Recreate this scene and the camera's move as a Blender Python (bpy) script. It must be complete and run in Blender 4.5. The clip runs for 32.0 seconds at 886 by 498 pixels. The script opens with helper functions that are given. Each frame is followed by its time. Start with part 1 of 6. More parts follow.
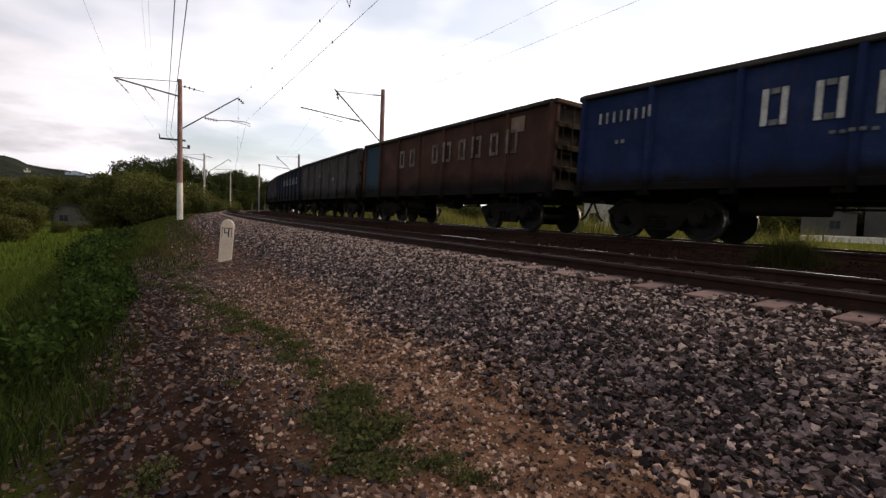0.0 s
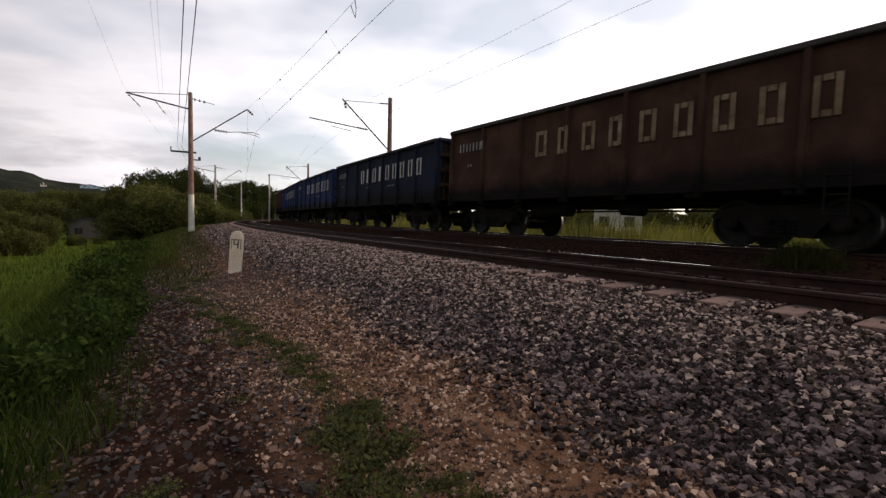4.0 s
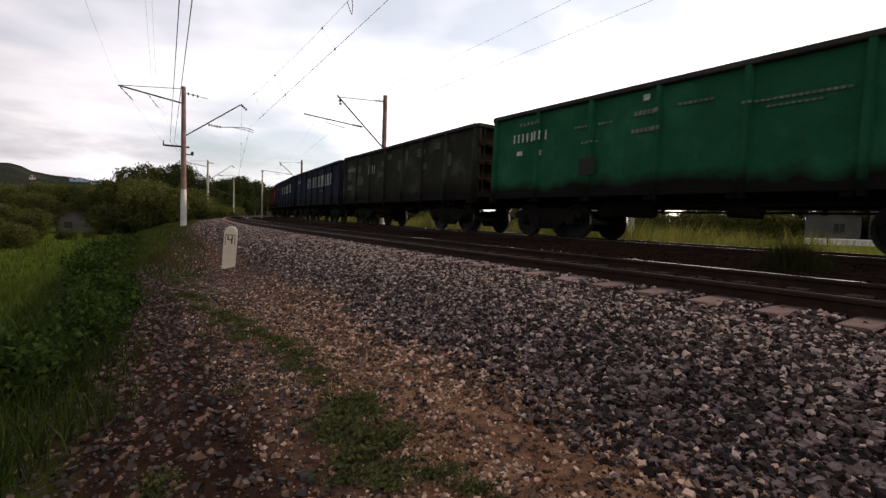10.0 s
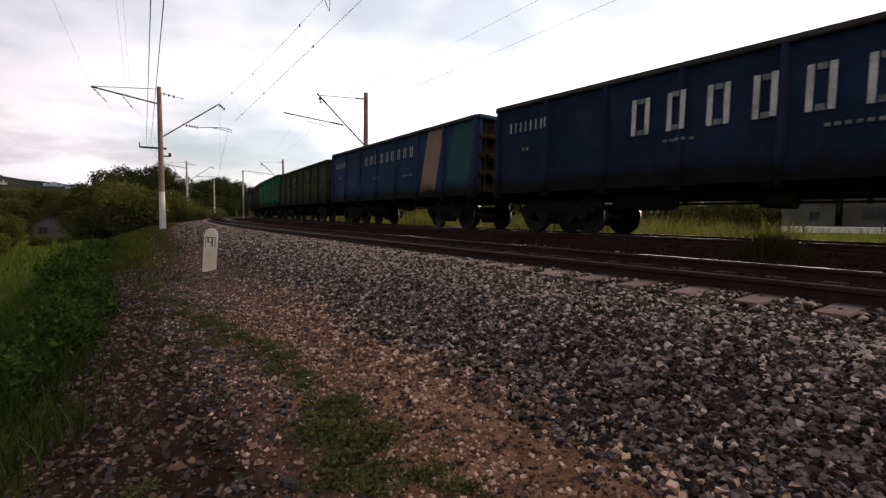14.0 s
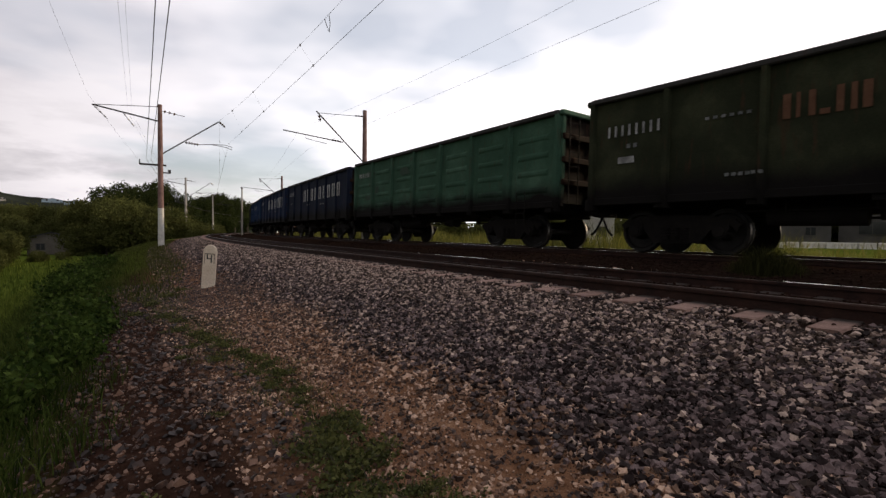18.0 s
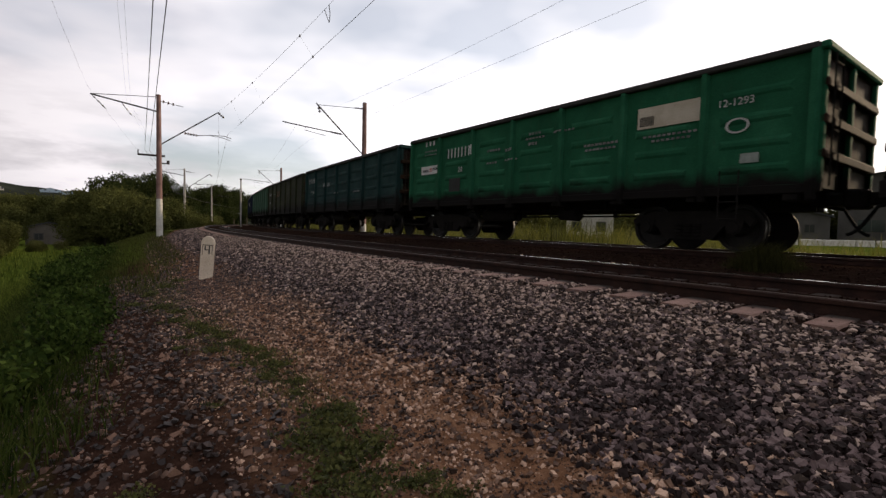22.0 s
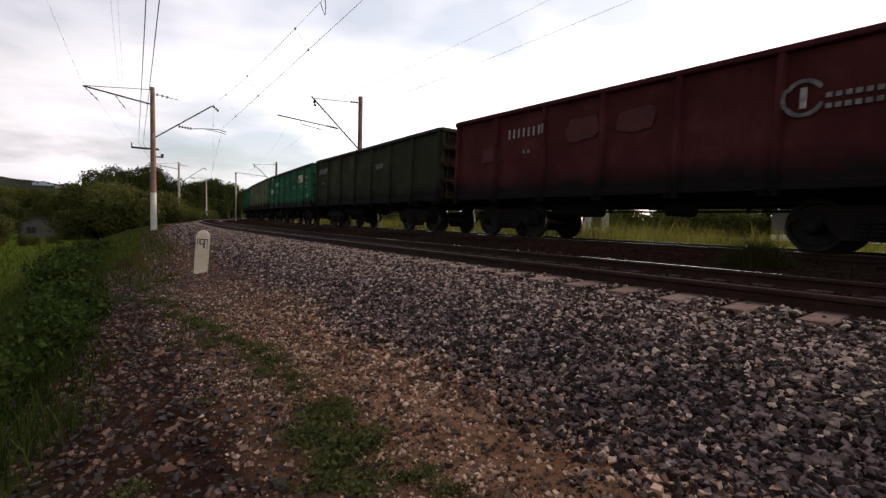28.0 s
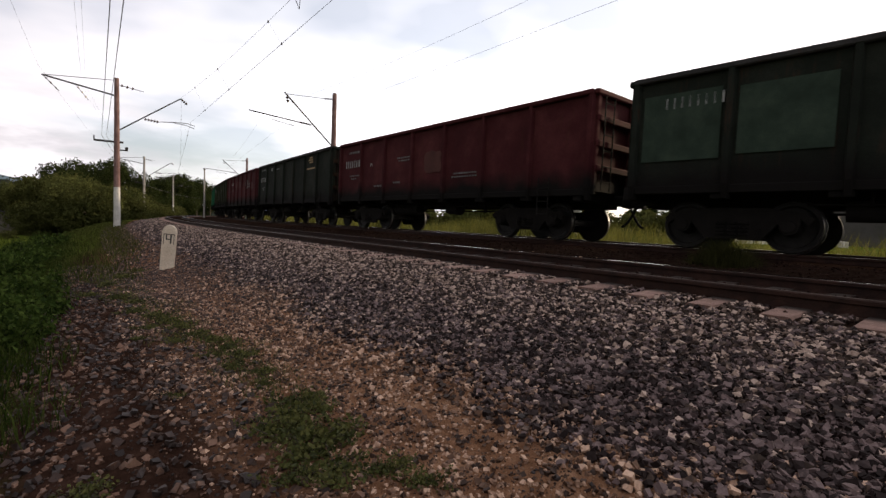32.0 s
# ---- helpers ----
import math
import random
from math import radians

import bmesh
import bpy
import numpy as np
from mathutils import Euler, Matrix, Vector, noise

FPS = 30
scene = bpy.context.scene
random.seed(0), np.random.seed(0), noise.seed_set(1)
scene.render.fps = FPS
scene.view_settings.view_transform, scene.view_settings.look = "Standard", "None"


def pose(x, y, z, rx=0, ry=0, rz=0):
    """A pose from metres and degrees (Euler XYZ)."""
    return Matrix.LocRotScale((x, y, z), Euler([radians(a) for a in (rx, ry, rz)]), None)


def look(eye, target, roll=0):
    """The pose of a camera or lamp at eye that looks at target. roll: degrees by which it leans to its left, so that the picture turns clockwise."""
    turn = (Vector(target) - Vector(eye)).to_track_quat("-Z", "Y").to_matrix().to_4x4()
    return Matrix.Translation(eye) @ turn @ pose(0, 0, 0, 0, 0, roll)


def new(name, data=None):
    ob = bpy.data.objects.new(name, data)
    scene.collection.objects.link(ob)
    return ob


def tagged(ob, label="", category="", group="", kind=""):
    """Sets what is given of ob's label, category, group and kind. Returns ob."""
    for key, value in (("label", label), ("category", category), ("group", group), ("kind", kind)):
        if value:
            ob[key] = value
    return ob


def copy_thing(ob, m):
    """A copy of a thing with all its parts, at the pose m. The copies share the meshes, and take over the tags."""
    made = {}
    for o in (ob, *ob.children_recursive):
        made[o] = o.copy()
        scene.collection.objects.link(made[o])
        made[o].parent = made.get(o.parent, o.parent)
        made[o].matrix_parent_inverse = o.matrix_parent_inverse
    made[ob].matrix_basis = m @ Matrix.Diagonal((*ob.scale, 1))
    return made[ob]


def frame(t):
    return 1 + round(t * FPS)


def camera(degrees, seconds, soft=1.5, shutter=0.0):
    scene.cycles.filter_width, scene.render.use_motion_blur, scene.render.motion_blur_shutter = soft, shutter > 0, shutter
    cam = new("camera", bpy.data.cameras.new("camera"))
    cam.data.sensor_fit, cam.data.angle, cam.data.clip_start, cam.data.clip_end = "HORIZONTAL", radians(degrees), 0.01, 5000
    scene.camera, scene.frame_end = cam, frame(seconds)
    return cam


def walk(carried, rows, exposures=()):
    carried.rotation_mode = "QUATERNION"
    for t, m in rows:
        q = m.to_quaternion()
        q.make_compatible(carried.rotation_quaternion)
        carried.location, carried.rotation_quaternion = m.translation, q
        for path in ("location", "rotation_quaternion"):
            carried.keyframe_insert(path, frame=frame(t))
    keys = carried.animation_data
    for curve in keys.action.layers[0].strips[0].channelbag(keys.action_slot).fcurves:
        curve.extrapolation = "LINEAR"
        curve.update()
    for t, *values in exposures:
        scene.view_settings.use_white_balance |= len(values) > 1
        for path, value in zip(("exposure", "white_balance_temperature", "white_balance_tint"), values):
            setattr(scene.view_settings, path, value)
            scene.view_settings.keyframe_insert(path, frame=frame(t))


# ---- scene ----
# The place in metres: rail tops of the near track at z = 0, the camera near the origin.
# Both tracks lie on circles round one centre: s runs along the near track, q to its right.
X0, TH, K, SPACING, FAR_Z = 6.8806, 0.64875, -0.00321965, 5.571, 0.094
LEAN = 1.35
PATH = [
    (0, -0.016, 0.023, 0.477, 2.054, -4.028, 2.222),
    (0.5, -0.014, 0.042, 0.481, 2.261, -4.402, 2.386),
    (1, -0.005, 0.056, 0.493, 2.780, -4.451, 2.026),
    (1.5, 0.004, 0.066, 0.499, 2.890, -4.480, 1.501),
    (2, 0.014, 0.076, 0.507, 2.862, -4.423, 1.391),
    (2.5, 0.014, 0.078, 0.503, 3.091, -4.564, 1.049),
    (4.5, -0.001, 0.069, 0.510, 3.266, -3.110, 1.206),
    (5, 0.003, 0.057, 0.509, 2.900, -4.231, 1.021),
    (5.5, -0.005, 0.038, 0.507, -0.495, -4.147, 1.560),
    (6, -0.003, 0.037, 0.507, -0.971, -3.916, 1.642),
    (6.5, -0.005, 0.049, 0.500, 0.383, -3.894, 1.397),
    (7, -0.004, 0.060, 0.504, 3.192, -3.959, 0.741),
    (7.5, 0.002, 0.065, 0.509, 3.608, -4.268, 0.610),
    (8, 0.009, 0.071, 0.508, 3.943, -4.298, 0.410),
    (8.5, 0.008, 0.057, 0.514, 3.443, -4.191, 0.751),
    (9, 0.005, 0.046, 0.512, 2.831, -3.925, 0.820),
    (9.5, -0.006, 0.027, 0.503, 2.606, -3.537, 1.495),
    (10, -0.016, 0.020, 0.498, 2.405, -3.487, 1.935),
    (10.5, -0.013, 0.026, 0.486, 1.769, -3.707, 1.647),
    (11, -0.010, 0.035, 0.484, 0.793, -4.161, 1.701),
    (11.5, 0.000, 0.045, 0.490, 0.187, -4.597, 1.269),
    (12, 0.006, 0.046, 0.497, -0.740, -4.409, 1.336),
    (12.5, 0.010, 0.049, 0.501, -0.625, -4.364, 1.106),
    (13, 0.009, 0.045, 0.506, -0.342, -4.199, 0.794),
    (13.5, 0.005, 0.042, 0.510, 0.511, -3.820, 0.735),
    (14, 0.004, 0.042, 0.507, 0.625, -3.847, 0.635),
    (14.5, 0.005, 0.034, 0.509, 0.129, -3.784, 0.606),
    (16.5, 0.007, 0.010, 0.516, -1.230, -2.677, 1.804),
    (17, 0.002, 0.003, 0.518, -0.278, -2.348, 1.523),
    (17.5, 0.000, -0.007, 0.519, 0.501, -1.900, 0.889),
    (18, 0.003, -0.009, 0.517, 0.437, -1.959, 0.583),
    (18.5, 0.004, -0.010, 0.513, 0.261, -2.122, 0.611),
    (19, -0.001, -0.011, 0.508, 0.014, -2.275, 0.959),
    (19.5, 0.004, -0.000, 0.511, 0.261, -2.673, 1.169),
    (20, 0.008, 0.007, 0.513, 0.541, -3.049, 1.053),
    (20.5, 0.013, 0.014, 0.514, 0.593, -3.219, 0.885),
    (21, 0.019, 0.018, 0.515, 0.347, -3.167, 0.762),
    (21.5, 0.019, 0.012, 0.512, 0.286, -2.958, 0.777),
    (22, 0.015, 0.002, 0.511, 0.311, -2.703, 1.137),
    (22.5, 0.012, -0.002, 0.511, 0.244, -2.600, 1.224),
    (23, 0.009, -0.006, 0.512, 0.752, -2.543, 0.951),
    (23.5, 0.009, -0.002, 0.512, 0.683, -2.906, 1.074),
    (24, 0.010, 0.000, 0.509, 0.254, -2.757, 1.115),
    (24.5, 0.010, -0.006, 0.512, 0.618, -2.433, 1.012),
    (25, 0.012, -0.006, 0.511, 0.137, -2.460, 1.060),
    (25.5, 0.008, -0.009, 0.513, 0.223, -2.489, 1.414),
    (27.5, 0.011, 0.002, 0.512, 0.378, -2.798, 1.191),
    (28, 0.010, 0.009, 0.512, -0.204, -3.304, 1.335),
    (28.5, 0.016, 0.016, 0.510, -0.664, -3.515, 1.316),
    (29, 0.018, 0.019, 0.512, -0.778, -3.427, 1.343),
    (29.5, 0.022, 0.019, 0.508, -0.785, -3.073, 1.002),
    (30, 0.025, 0.020, 0.505, -0.706, -2.883, 1.094),
    (30.5, 0.041, 0.044, 0.489, -4.191, -3.728, 1.283),
    (31, 0.041, 0.039, 0.486, -4.906, -3.413, 1.954),
    (31.5, 0.034, 0.044, 0.470, -5.157, -3.556, 1.954),
    (32, -0.004, 0.016, 0.467, -3.351, -3.207, 2.032),
]
cam = camera(85.1, 32.0, soft=1.4, shutter=0.1)
walk(cam, [(t, Matrix.Translation((x, y, z)) @ pose(0, 0, 0, 0, 0, yaw) @ pose(0, 0, 0, 90 + pitch) @ pose(0, 0, 0, 0, 0, roll))
           for t, x, y, z, yaw, pitch, roll in PATH],
     exposures=[(t, 0.8 * ev, 6700, 14) for t, ev in ((0, 0.15), (1, 0.3), (2, 0.15), (5, -0.1), (6, 0.15), (7, 0.1), (8, 0.15), (9, 0), (10, 0.05), (11, -0.25), (12, -0.15), (13, 0.1), (14, 0.05), (17, 0.1), (18, -0.2), (19, -0.1), (20, -0.2), (21, 0.15), (22, -0.15), (23, -0.2), (24, -0.15), (25, -0.25), (28, 0.05), (29, 0), (30, -0.1), (31, 0.1), (32, 0.1))])


def on_track(s, q=0.0, z=0.0):
    a = TH + K * s
    return Vector((X0 + (math.cos(a) - math.cos(TH)) / K + q * math.cos(a), (math.sin(a) - math.sin(TH)) / K + q * math.sin(a), z))


def far_q(s):
    """The far track leaves the near one a little behind s = 30: its distance from it, and its turn in degrees."""
    e = max(0.0, 30.0 - s)
    b = min(e, 40.0)
    return SPACING + 0.0008 * (b * b + 80.0 * (e - b)), math.degrees(math.atan(0.0016 * b))


def track_pose(s, q=0.0, z=0.0, turn=0.0, lean=0.0):
    p = on_track(s, q, z)
    return pose(p.x, p.y, p.z, 0, lean, math.degrees(TH + K * s) + turn)


# ---- world and sun: thin bright overcast, the sun low behind the train ----
SUN_AZ, SUN_EL = 64.0, 18.0
sun_dir = Vector((math.sin(radians(SUN_AZ)) * math.cos(radians(SUN_EL)), math.cos(radians(SUN_AZ)) * math.cos(radians(SUN_EL)), math.sin(radians(SUN_EL))))
sun = new("sun", bpy.data.lights.new("sun", "SUN"))
sun.data.energy, sun.data.angle, sun.data.color = 3.4, radians(6), (1.0, 0.8, 0.54)
sun.matrix_world = look(sun_dir * 50, (0, 0, 0))


def nodes_of(tree):
    def add(kind, **props):
        n = tree.nodes.new(kind)
        for key, value in props.items():
            if key == "ramp":
                e = n.color_ramp.elements
                while len(e) < len(value):
                    e.new(0.5)
                for i, (p, c) in enumerate(value):
                    e[i].position, e[i].color = p, (*c, 1) if len(c) == 3 else c
            elif key == "op":
                n.operation = value
            elif key == "blend":
                n.data_type, n.blend_type = "RGBA", value
            elif key == "sky":
                n.sky_type, n.sun_disc, n.sun_elevation, n.sun_rotation = "NISHITA", False, radians(SUN_EL), radians(SUN_AZ)
            else:
                n.inputs[key].default_value = value
        return n
    return add


world = bpy.data.worlds.new("world")
scene.world = world
world.use_nodes = True
wt = world.node_tree
wt.nodes.clear()
N, LK = nodes_of(wt), wt.links.new
sky = N("ShaderNodeTexSky", sky=1)
coord = N("ShaderNodeTexCoord")
# cloud light grows towards the sun
dot = N("ShaderNodeVectorMath", op="DOT_PRODUCT")
dot.inputs[1].default_value = sun_dir
LK(coord.outputs["Generated"], dot.inputs[0])
glow = N("ShaderNodeMapRange")
for key, value in (("From Min", -1.0), ("From Max", 1.0), ("To Min", 0.0), ("To Max", 1.0)):
    glow.inputs[key].default_value = value
LK(dot.outputs["Value"], glow.inputs["Value"])
light = N("ShaderNodeValToRGB", ramp=[(0.0, (0.19, 0.183, 0.185)), (0.25, (0.25, 0.243, 0.245)), (0.4, (0.5, 0.49, 0.505)), (0.58, (0.64, 0.645, 0.67)), (0.76, (0.9, 0.9, 0.9)), (1.0, (1.0, 0.95, 0.88))])
LK(glow.outputs[0], light.inputs[0])
# flat cloud banks: stretched noise, finer towards the horizon
sep = N("ShaderNodeSeparateXYZ")
LK(coord.outputs["Generated"], sep.inputs[0])
up = N("ShaderNodeMath", op="MAXIMUM")
up.inputs[1].default_value = 0.0
LK(sep.outputs["Z"], up.inputs[0])
lift = N("ShaderNodeMath", op="ADD")
lift.inputs[1].default_value = 0.16
LK(up.outputs[0], lift.inputs[0])
dv = N("ShaderNodeVectorMath", op="DIVIDE")
comb = N("ShaderNodeCombineXYZ")
for i in range(3):
    LK(lift.outputs[0], comb.inputs[i])
LK(coord.outputs["Generated"], dv.inputs[0])
LK(comb.outputs[0], dv.inputs[1])
cl = N("ShaderNodeTexNoise", Scale=1.15, Detail=7.0, Roughness=0.55)
LK(dv.outputs[0], cl.inputs["Vector"])
bank = N("ShaderNodeValToRGB", ramp=[(0.31, (0.8, 0.8, 0.825)), (0.48, (0.95, 0.95, 0.96)), (0.62, (1.0, 1.0, 1.0))])
LK(cl.outputs["Fac"], bank.inputs[0])
mul = N("ShaderNodeMix", blend="MULTIPLY")
mul.inputs[0].default_value = 1.0
LK(light.outputs[0], mul.inputs[6])
LK(bank.outputs[0], mul.inputs[7])
cover = N("ShaderNodeValToRGB", ramp=[(0.48, (1, 1, 1)), (0.66, (0.4, 0.4, 0.4))])
cl2 = N("ShaderNodeTexNoise", Scale=0.8, Detail=4.0)
LK(dv.outputs[0], cl2.inputs["Vector"])
LK(cl2.outputs["Fac"], cover.inputs[0])
sky_bg = N("ShaderNodeBackground", Strength=0.15)
LK(sky.outputs[0], sky_bg.inputs[0])
cloud_bg = N("ShaderNodeBackground", Strength=2.14)
# thinner and brighter low down, thicker overhead
thick = N("ShaderNodeValToRGB", ramp=[(0.0, (1.0, 1.0, 1.0)), (0.4, (0.8, 0.8, 0.81)), (0.75, (0.55, 0.56, 0.59)), (1.0, (0.48, 0.49, 0.52))])
LK(up.outputs[0], thick.inputs[0])
mul2 = N("ShaderNodeMix", blend="MULTIPLY")
mul2.inputs[0].default_value = 1.0
LK(mul.outputs[2], mul2.inputs[6])
LK(thick.outputs[0], mul2.inputs[7])
# long grey cloud bellies low over the horizon
flatten = N("ShaderNodeMapping")
flatten.inputs["Scale"].default_value = (2.1, 2.1, 9.0)
LK(coord.outputs["Generated"], flatten.inputs[0])
belly = N("ShaderNodeTexNoise", Scale=1.7, Detail=7.0, Roughness=0.58)
LK(flatten.outputs[0], belly.inputs["Vector"])
belly_tone = N("ShaderNodeValToRGB", ramp=[(0.36, (0.66, 0.665, 0.675)), (0.47, (0.82, 0.82, 0.825)), (0.55, (1.0, 1.0, 1.0))])
LK(belly.outputs["Fac"], belly_tone.inputs[0])
low = N("ShaderNodeValToRGB", ramp=[(0.0, (1, 1, 1)), (0.11, (1, 1, 1)), (0.2, (0.3, 0.3, 0.3)), (0.34, (0, 0, 0))])
LK(up.outputs[0], low.inputs[0])
away = N("ShaderNodeMapRange")
for key, value in (("From Min", 0.72), ("From Max", 0.5), ("To Min", 0.0), ("To Max", 1.0)):
    away.inputs[key].default_value = value
LK(glow.outputs[0], away.inputs["Value"])
where = N("ShaderNodeMath", op="MULTIPLY")
LK(low.outputs[0], where.inputs[0])
LK(away.outputs[0], where.inputs[1])
mul3 = N("ShaderNodeMix", blend="MULTIPLY")
LK(where.outputs[0], mul3.inputs[0])
LK(mul2.outputs[2], mul3.inputs[6])
LK(belly_tone.outputs[0], mul3.inputs[7])
LK(mul3.outputs[2], cloud_bg.inputs[0])
mixs = N("ShaderNodeMixShader")
LK(cover.outputs[0], mixs.inputs[0])
LK(sky_bg.outputs[0], mixs.inputs[1])
LK(cloud_bg.outputs[0], mixs.inputs[2])
wout = N("ShaderNodeOutputWorld")
LK(mixs.outputs[0], wout.inputs[0])


# ---- materials ----
def material(name, colors, scale=8.0, rough=0.8, metal=0.0, bump=0.3, fine=60.0, island=False, per_object=0.0, spec=0.3, bump_size=0.02, thin=0.0):
    """Two scales of noise between the given colours, with relief."""
    m = bpy.data.materials.new(name)
    m.use_nodes = True
    t = m.node_tree
    add, link = nodes_of(t), t.links.new
    b = t.nodes["Principled BSDF"]
    b.inputs["Roughness"].default_value, b.inputs["Metallic"].default_value = rough, metal
    b.inputs["Specular IOR Level"].default_value = spec
    co = add("ShaderNodeTexCoord")
    n1 = add("ShaderNodeTexNoise", Scale=scale, Detail=5.0, Roughness=0.6)
    n2 = add("ShaderNodeTexNoise", Scale=fine, Detail=3.0)
    link(co.outputs["Object"], n1.inputs["Vector"])
    link(co.outputs["Object"], n2.inputs["Vector"])
    r1 = add("ShaderNodeValToRGB", ramp=[(0.28 + 0.44 * i / max(1, len(colors) - 1), c) for i, c in enumerate(colors)])
    if island or per_object:
        g = add("ShaderNodeNewGeometry") if island else add("ShaderNodeObjectInfo")
        mx = add("ShaderNodeMath", op="MULTIPLY_ADD")
        mx.inputs[1].default_value, mx.inputs[2].default_value = (0.55 if island is True else island, -0.27 if island is True else -island / 2) if island else (per_object, -per_object / 2)
        link(g.outputs["Random Per Island" if island else "Random"], mx.inputs[0])
        ad = add("ShaderNodeMath", op="ADD")
        link(n1.outputs["Fac"], ad.inputs[0])
        link(mx.outputs[0], ad.inputs[1])
        link(ad.outputs[0], r1.inputs[0])
    else:
        link(n1.outputs["Fac"], r1.inputs[0])
    sh = add("ShaderNodeValToRGB", ramp=[(0.3, (0.72, 0.72, 0.72)), (0.7, (1.15, 1.15, 1.15))])
    link(n2.outputs["Fac"], sh.inputs[0])
    mm = add("ShaderNodeMix", blend="MULTIPLY")
    mm.inputs[0].default_value = 0.8
    link(r1.outputs[0], mm.inputs[6])
    link(sh.outputs[0], mm.inputs[7])
    link(mm.outputs[2], b.inputs["Base Color"])
    bp = add("ShaderNodeBump", Strength=bump, Distance=bump_size)
    link(n2.outputs["Fac"], bp.inputs["Height"])
    link(bp.outputs[0], b.inputs["Normal"])
    if thin:
        # leaves and blades let some light through
        tr = add("ShaderNodeBsdfTranslucent")
        link(mm.outputs[2], tr.inputs["Color"])
        ms = add("ShaderNodeMixShader")
        ms.inputs[0].default_value = thin
        link(b.outputs[0], ms.inputs[1])
        link(tr.outputs[0], ms.inputs[2])
        link(ms.outputs[0], t.nodes["Material Output"].inputs[0])
    return m


def wagon_paint(name, base, fade, soot=1.0, rust=0.5, panel=None, soot_top=1.78, soot_soft=0.45):
    """Old wagon paint: faded patches, rust runs, coal dust with a ragged edge on the lower plates, odd repaint panels."""
    m = bpy.data.materials.new(name)
    m.use_nodes = True
    t = m.node_tree
    add, link = nodes_of(t), t.links.new
    b = t.nodes["Principled BSDF"]
    b.inputs["Roughness"].default_value, b.inputs["Specular IOR Level"].default_value = 0.75, 0.05
    co = add("ShaderNodeTexCoord")
    # every plate wears in its own way
    own = add("ShaderNodeObjectInfo")
    away = add("ShaderNodeVectorMath", op="MULTIPLY_ADD")
    away.inputs[1].default_value = (37.0, 61.0, 0.0)
    link(own.outputs["Random"], away.inputs[0])
    link(co.outputs["Object"], away.inputs[2])
    n1 = add("ShaderNodeTexNoise", Scale=0.9, Detail=6.0, Roughness=0.62)
    link(away.outputs[0], n1.inputs["Vector"])
    r1 = add("ShaderNodeValToRGB", ramp=[(0.3, tuple(c * 0.75 for c in base)), (0.5, base), (0.7, fade)])
    link(n1.outputs["Fac"], r1.inputs[0])
    col = r1.outputs[0]
    sp = add("ShaderNodeSeparateXYZ")
    link(co.outputs["Object"], sp.inputs[0])

    def mix(fac, a, c):
        x = add("ShaderNodeMix", blend="MIX")
        link(fac, x.inputs[0])
        link(a, x.inputs[6])
        x.inputs[7].default_value = (*c, 1)
        return x.outputs[2]

    def math2(op, a, v):
        x = add("ShaderNodeMath", op=op)
        link(a, x.inputs[0])
        if isinstance(v, float):
            x.inputs[1].default_value = v
        else:
            link(v, x.inputs[1])
        return x.outputs[0]

    # repainted stripes lean a little backwards
    tilt = add("ShaderNodeMath", op="MULTIPLY_ADD")
    tilt.inputs[1].default_value = 0.25
    link(sp.outputs["Z"], tilt.inputs[0])
    link(sp.outputs["Y"], tilt.inputs[2])
    for y0, y1, c in panel or ():
        f = math2("MULTIPLY", math2("GREATER_THAN", tilt.outputs[0], y0 + 0.625), math2("LESS_THAN", tilt.outputs[0], y1 + 0.625))
        col = mix(f, col, c)
    # rust runs, drawn out downwards
    mp = add("ShaderNodeMapping")
    mp.inputs["Scale"].default_value = (5.0, 5.0, 0.7)
    link(away.outputs[0], mp.inputs[0])
    n2 = add("ShaderNodeTexNoise", Scale=1.3, Detail=6.0, Roughness=0.7)
    link(mp.outputs[0], n2.inputs["Vector"])
    r2 = add("ShaderNodeValToRGB", ramp=[(0.56, (0, 0, 0)), (0.72, (rust, rust, rust))])
    link(n2.outputs["Fac"], r2.inputs[0])
    col = mix(r2.outputs[0], col, (0.07, 0.03, 0.018))
    # coal dust
    n3 = add("ShaderNodeTexNoise", Scale=1.3, Detail=4.0, Roughness=0.5)
    link(away.outputs[0], n3.inputs["Vector"])
    edge = math2("ADD", math2("MULTIPLY", n3.outputs["Fac"], 0.6), math2("MULTIPLY", sp.outputs["Z"], -1.0))
    r3 = add("ShaderNodeMapRange")
    for key, value in (("From Min", 0.3 - soot_top), ("From Max", 0.3 + soot_soft - soot_top), ("To Min", 0.0), ("To Max", soot)):
        r3.inputs[key].default_value = value
    link(edge, r3.inputs[0])
    col = mix(r3.outputs[0], col, (0.011, 0.0098, 0.009))
    n4 = add("ShaderNodeTexNoise", Scale=45.0, Detail=3.0)
    link(co.outputs["Object"], n4.inputs["Vector"])
    gr = add("ShaderNodeValToRGB", ramp=[(0.3, (0.75, 0.75, 0.75)), (0.7, (1.1, 1.1, 1.1))])
    link(n4.outputs["Fac"], gr.inputs[0])
    mm = add("ShaderNodeMix", blend="MULTIPLY")
    mm.inputs[0].default_value = 0.8
    link(col, mm.inputs[6])
    link(gr.outputs[0], mm.inputs[7])
    link(mm.outputs[2], b.inputs["Base Color"])
    bp = add("ShaderNodeBump", Strength=0.25, Distance=0.02)
    link(n1.outputs["Fac"], bp.inputs["Height"])
    link(bp.outputs[0], b.inputs["Normal"])
    return m


